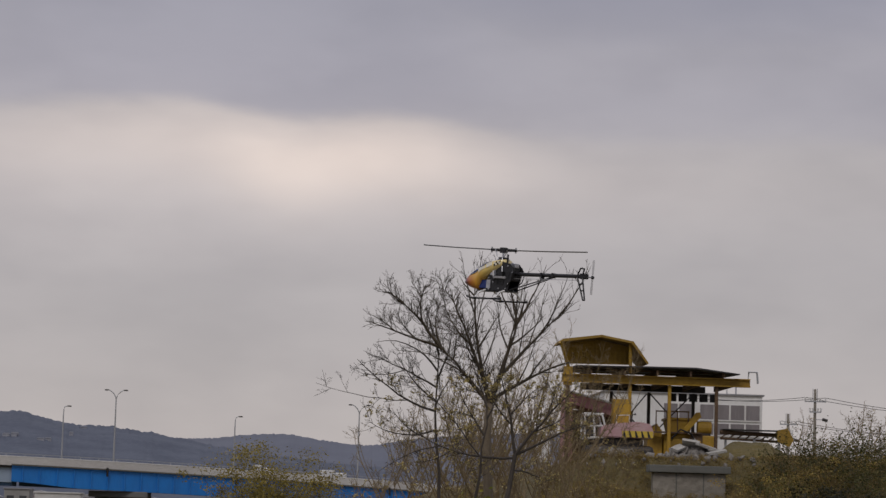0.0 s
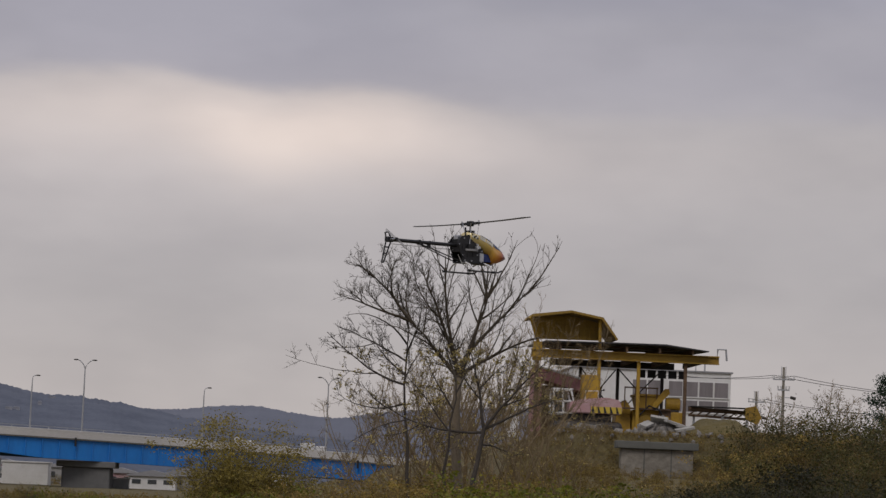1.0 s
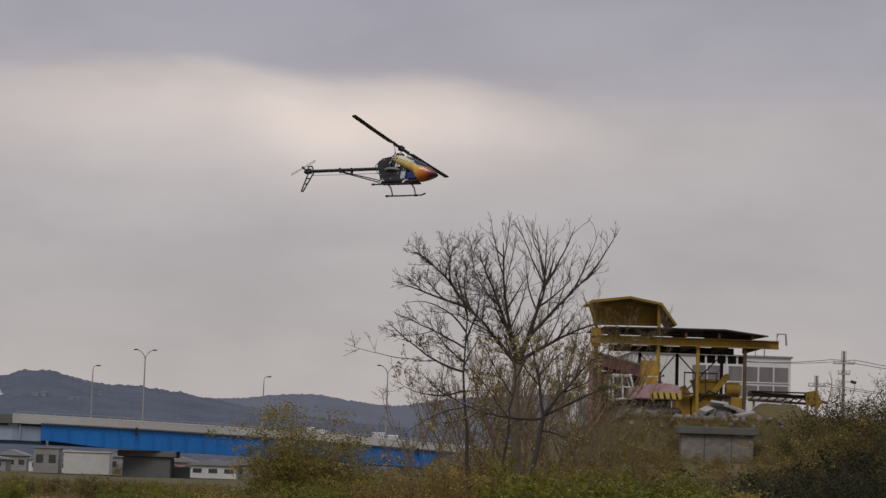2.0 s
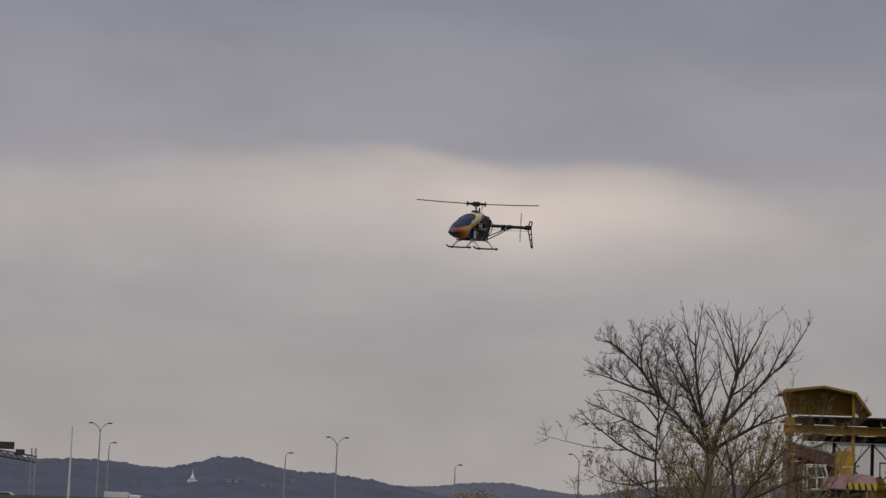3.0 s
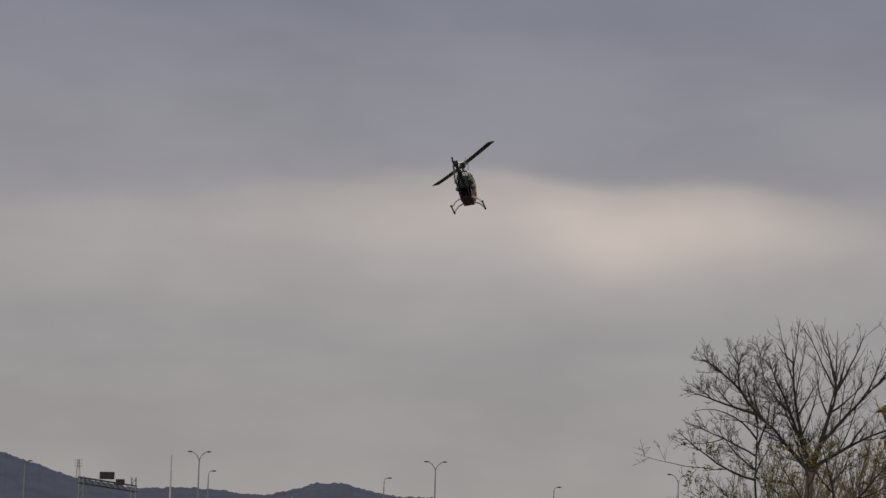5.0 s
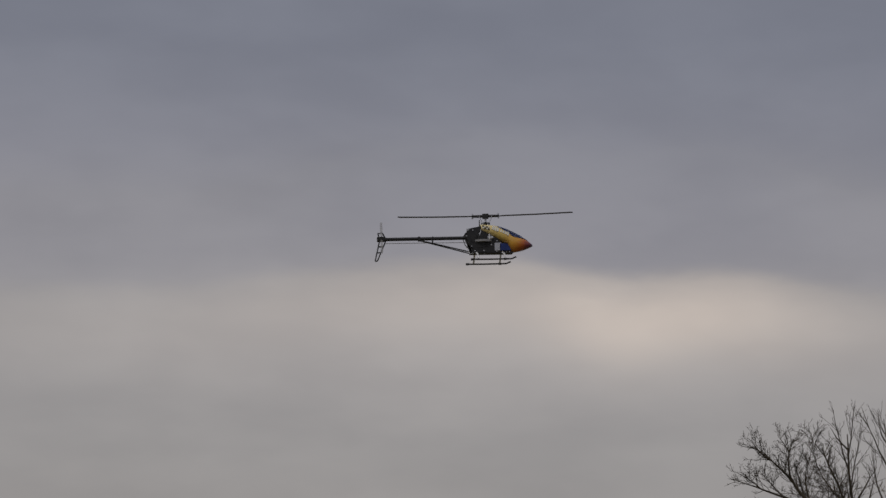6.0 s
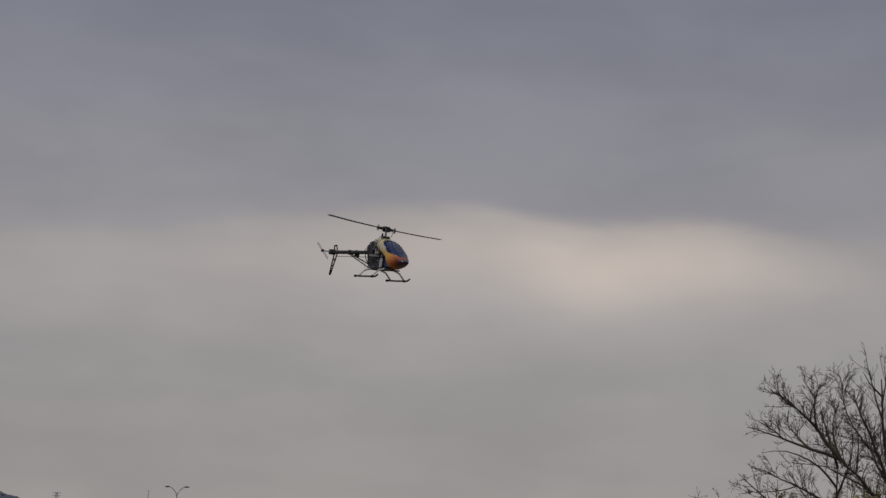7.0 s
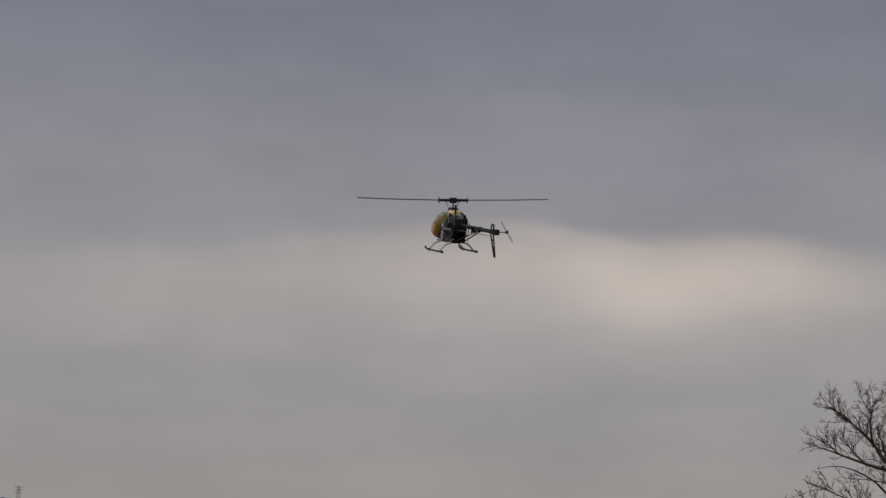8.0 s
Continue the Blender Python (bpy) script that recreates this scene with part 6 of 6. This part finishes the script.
# ---------------------------------------------------------------- movement
def motions():
    walk(heli, [
        (0, pose(1.454, 17.535, 3.477, 1.2, -4.0, 128.7)),
        (0.1, pose(1.475, 17.547, 3.509, 0.5, 14.3, 88.7)),
        (0.2, pose(1.458, 17.577, 3.385, -8.8, -4.2, 39.2)),
        (0.3, pose(1.514, 17.578, 3.473, 3.5, -1.1, -15.1)),
        (0.4, pose(1.449, 17.594, 3.488, 12.8, 4.2, -58.5)),
        (0.5, pose(1.454, 17.606, 3.499, 1.1, 5.4, -100.7)),
        (0.6, pose(1.406, 17.629, 3.464, -19.9, 3.6, -143.6)),
        (0.7, pose(1.391, 17.760, 3.477, -13.5, 1.8, -161.8)),
        (0.8, pose(1.423, 17.890, 3.472, 3.6, -3.7, 120.1)),
        (0.9, pose(1.417, 18.022, 3.486, -0.3, 16.7, 83.8)),
        (1, pose(1.470, 18.145, 3.548, 0.3, -1.7, 40.9)),
        (1.1, pose(1.463, 18.275, 3.605, 21.7, -0.3, -28.8)),
        (1.2, pose(1.412, 18.409, 3.674, 12.5, -1.5, -53.9)),
        (1.3, pose(1.388, 18.449, 3.689, 9.1, -1.3, -95.7)),
        (1.4, pose(1.323, 18.559, 3.728, 5.8, -1.2, -137.6)),
        (1.5, pose(1.226, 18.724, 3.788, 2.4, -1.0, -179.4)),
        (1.6, pose(1.107, 18.928, 3.861, -0.9, -0.9, 138.7)),
        (1.7, pose(0.973, 19.155, 3.943, -4.3, -0.8, 96.9)),
        (1.8, pose(0.835, 19.390, 4.028, -7.7, -0.6, 55.0)),
        (1.9, pose(0.702, 19.616, 4.110, -11.0, -0.5, 13.2)),
        (2.0, pose(0.582, 19.820, 4.183, -14.4, -0.3, -28.6)),
        (2.1, pose(0.485, 19.985, 4.243, -17.8, -0.2, -70.5)),
        (2.2, pose(0.421, 20.095, 4.282, -21.1, -0.1, -112.3)),
        (2.3, pose(0.397, 20.135, 4.297, -24.5, 0.1, -154.2)),
        (2.4, pose(0.303, 20.103, 4.344, 8.6, -8.3, 132.5)),
        (2.5, pose(0.202, 20.074, 4.376, 6.3, -4.8, 93.9)),
        (2.6, pose(0.110, 20.041, 4.432, -2.6, -2.6, 55.7)),
        (2.7, pose(-0.007, 20.011, 4.458, 15.9, 1.8, -27.5)),
        (2.8, pose(-0.081, 19.984, 4.430, 13.6, 0.6, -46.9)),
        (2.9, pose(-0.211, 19.954, 4.420, 0.8, -0.1, -82.2)),
        (3, pose(-0.354, 19.920, 4.425, -5.1, 6.1, -121.9)),
        (3.1, pose(-0.490, 20.075, 4.355, -18.4, 5.3, -148.1)),
        (3.2, pose(-0.595, 20.223, 4.348, 4.3, -4.7, 135.9)),
        (3.3, pose(-0.705, 20.361, 4.416, -1.5, -8.6, 101.2)),
        (3.4, pose(-0.833, 20.503, 4.448, -1.0, -8.3, 61.2)),
        (3.5, pose(-0.955, 20.651, 4.424, 8.9, 3.4, -17.9)),
        (3.6, pose(-1.139, 20.790, 4.419, 16.8, 9.9, -39.8)),
        (3.7, pose(-1.233, 20.933, 4.427, -0.1, 9.9, -80.0)),
        (3.8, pose(-1.315, 20.902, 4.262, -15.8, 2.8, -119.9)),
        (3.9, pose(-1.365, 20.843, 4.362, -20.8, -7.2, -145.0)),
        (4, pose(-1.385, 20.791, 4.456, 2.4, -13.6, 140.4)),
        (4.1, pose(-1.122, 20.747, 4.610, 11.2, -9.3, 102.2)),
        (4.2, pose(-1.041, 20.691, 4.710, -3.4, -2.8, 61.7)),
        (4.3, pose(-1.054, 20.641, 4.687, -9.4, -1.0, 35.4)),
        (4.4, pose(-1.192, 20.577, 4.707, 20.1, 5.4, -35.6)),
        (4.5, pose(-1.281, 20.515, 4.747, 3.0, 6.3, -68.5)),
        (4.6, pose(-1.285, 20.457, 4.802, -3.5, 6.6, -105.8)),
        (4.7, pose(-1.252, 20.393, 4.923, -14.0, 5.4, -142.2)),
        (4.8, pose(-1.251, 20.375, 4.927, -12.5, 4.7, 174.5)),
        (4.9, pose(-1.248, 20.325, 4.937, -11.0, 4.0, 131.1)),
        (5.0, pose(-1.244, 20.251, 4.953, -9.5, 3.3, 87.8)),
        (5.1, pose(-1.239, 20.159, 4.972, -8.0, 2.5, 44.5)),
        (5.2, pose(-1.233, 20.057, 4.993, -6.5, 1.8, 1.1)),
        (5.3, pose(-1.226, 19.951, 5.015, -5.0, 1.1, -42.2)),
        (5.4, pose(-1.220, 19.848, 5.036, -3.5, 0.4, -85.6)),
        (5.5, pose(-1.215, 19.756, 5.055, -2.0, -0.3, -128.9)),
        (5.6, pose(-1.211, 19.682, 5.070, -0.4, -1.1, -172.2)),
        (5.7, pose(-1.208, 19.632, 5.081, 1.1, -1.8, 144.4)),
        (5.8, pose(-1.207, 19.614, 5.084, 2.6, -2.5, 101.1)),
        (5.9, pose(-1.460, 21.457, 5.248, -4.2, -3.8, 58.1)),
        (6, pose(-1.738, 23.308, 5.357, 0.4, -3.5, 12.2)),
        (6.1, pose(-1.932, 24.732, 5.410, 12.2, -3.1, -36.0)),
        (6.2, pose(-2.154, 26.145, 5.521, -9.0, -0.1, -75.6)),
        (6.3, pose(-2.419, 26.855, 5.460, -7.6, 2.9, -123.6)),
        (6.4, pose(-2.603, 27.560, 5.466, 3.7, -2.4, 167.1)),
        (6.5, pose(-2.698, 28.537, 5.478, -0.9, 0.2, 152.2)),
        (6.6, pose(-2.851, 28.510, 5.327, 3.7, -3.3, 108.7)),
        (6.7, pose(-2.995, 28.477, 5.203, -0.1, -3.1, 67.3)),
        (6.8, pose(-3.022, 28.439, 5.132, -2.0, -0.2, 27.1)),
        (6.9, pose(-3.071, 28.391, 5.126, 18.4, 4.1, -16.6)),
        (7, pose(-3.058, 28.353, 5.077, -2.4, 6.8, -57.4)),
        (7.1, pose(-3.152, 28.335, 5.037, -8.7, 1.9, -101.2)),
        (7.2, pose(-3.182, 28.324, 4.996, -15.2, -4.8, -143.7)),
        (7.3, pose(-3.182, 28.299, 5.075, 3.7, -9.9, 177.3)),
        (7.4, pose(-3.165, 28.282, 5.108, 11.8, -8.3, 154.1)),
        (7.5, pose(-3.084, 28.256, 5.150, 2.9, -7.4, 148.9)),
        (7.6, pose(-3.049, 28.220, 5.229, 5.9, -7.5, 150.1)),
        (7.7, pose(-3.063, 28.182, 5.292, 4.1, -7.6, 147.6)),
        (7.8, pose(-2.971, 28.153, 5.339, 3.9, -9.4, 139.0)),
        (7.9, pose(-2.918, 28.121, 5.381, 4.1, -10.9, 127.6)),
        (8, pose(-2.951, 28.090, 5.367, -5.2, -11.6, 115.9)),
    ])
    # main rotor: azimuth of the blades on the body, step by step; the steps bring it round to the angles of each half second
    marks = ROTOR
    rows, total = [], float(marks[0])
    rows.append((0.0, pose(0, 0, 0, 0, 0, total)))
    for k in range(16):
        goal = marks[k + 1]
        turn = 1020 + ((goal - total - 1020) % 180)
        for i in range(1, 16):
            rows.append((k * 0.5 + i / 30, pose(0, 0, 0, 0, 0, total + turn * i / 15)))
        total += turn
    walk(main_rotor, rows)
    walk(tail_rotor, [(i / 30, pose(-0.82, -0.078, -0.171, 0, 70.0 * i, 0)) for i in range(241)])
    for t, x0, v in ((truck_a, 7.0, 1.9), (truck_b, -4.0, 1.95), (truck_c, -111.0, 3.0), (truck_d, -54.0, -1.2), (car_a, -88.8, 1.2), (car_b, -78.4, 1.1)):
        off = t.location.y - bridge_y(t.location.x)
        rows = []
        for k in range(9):
            x = x0 + v * k
            rows.append((float(k), pose(x, bridge_y(x) + off, bridge_z(x) - 1.0)))
        walk(t, rows)


# blade azimuth on the body at every half second
ROTOR = (14, 48, 82, 82, 82, 56, 78, 96, 138, 26, 26, 26, 174, 12, 116, 136, 78)
motions()
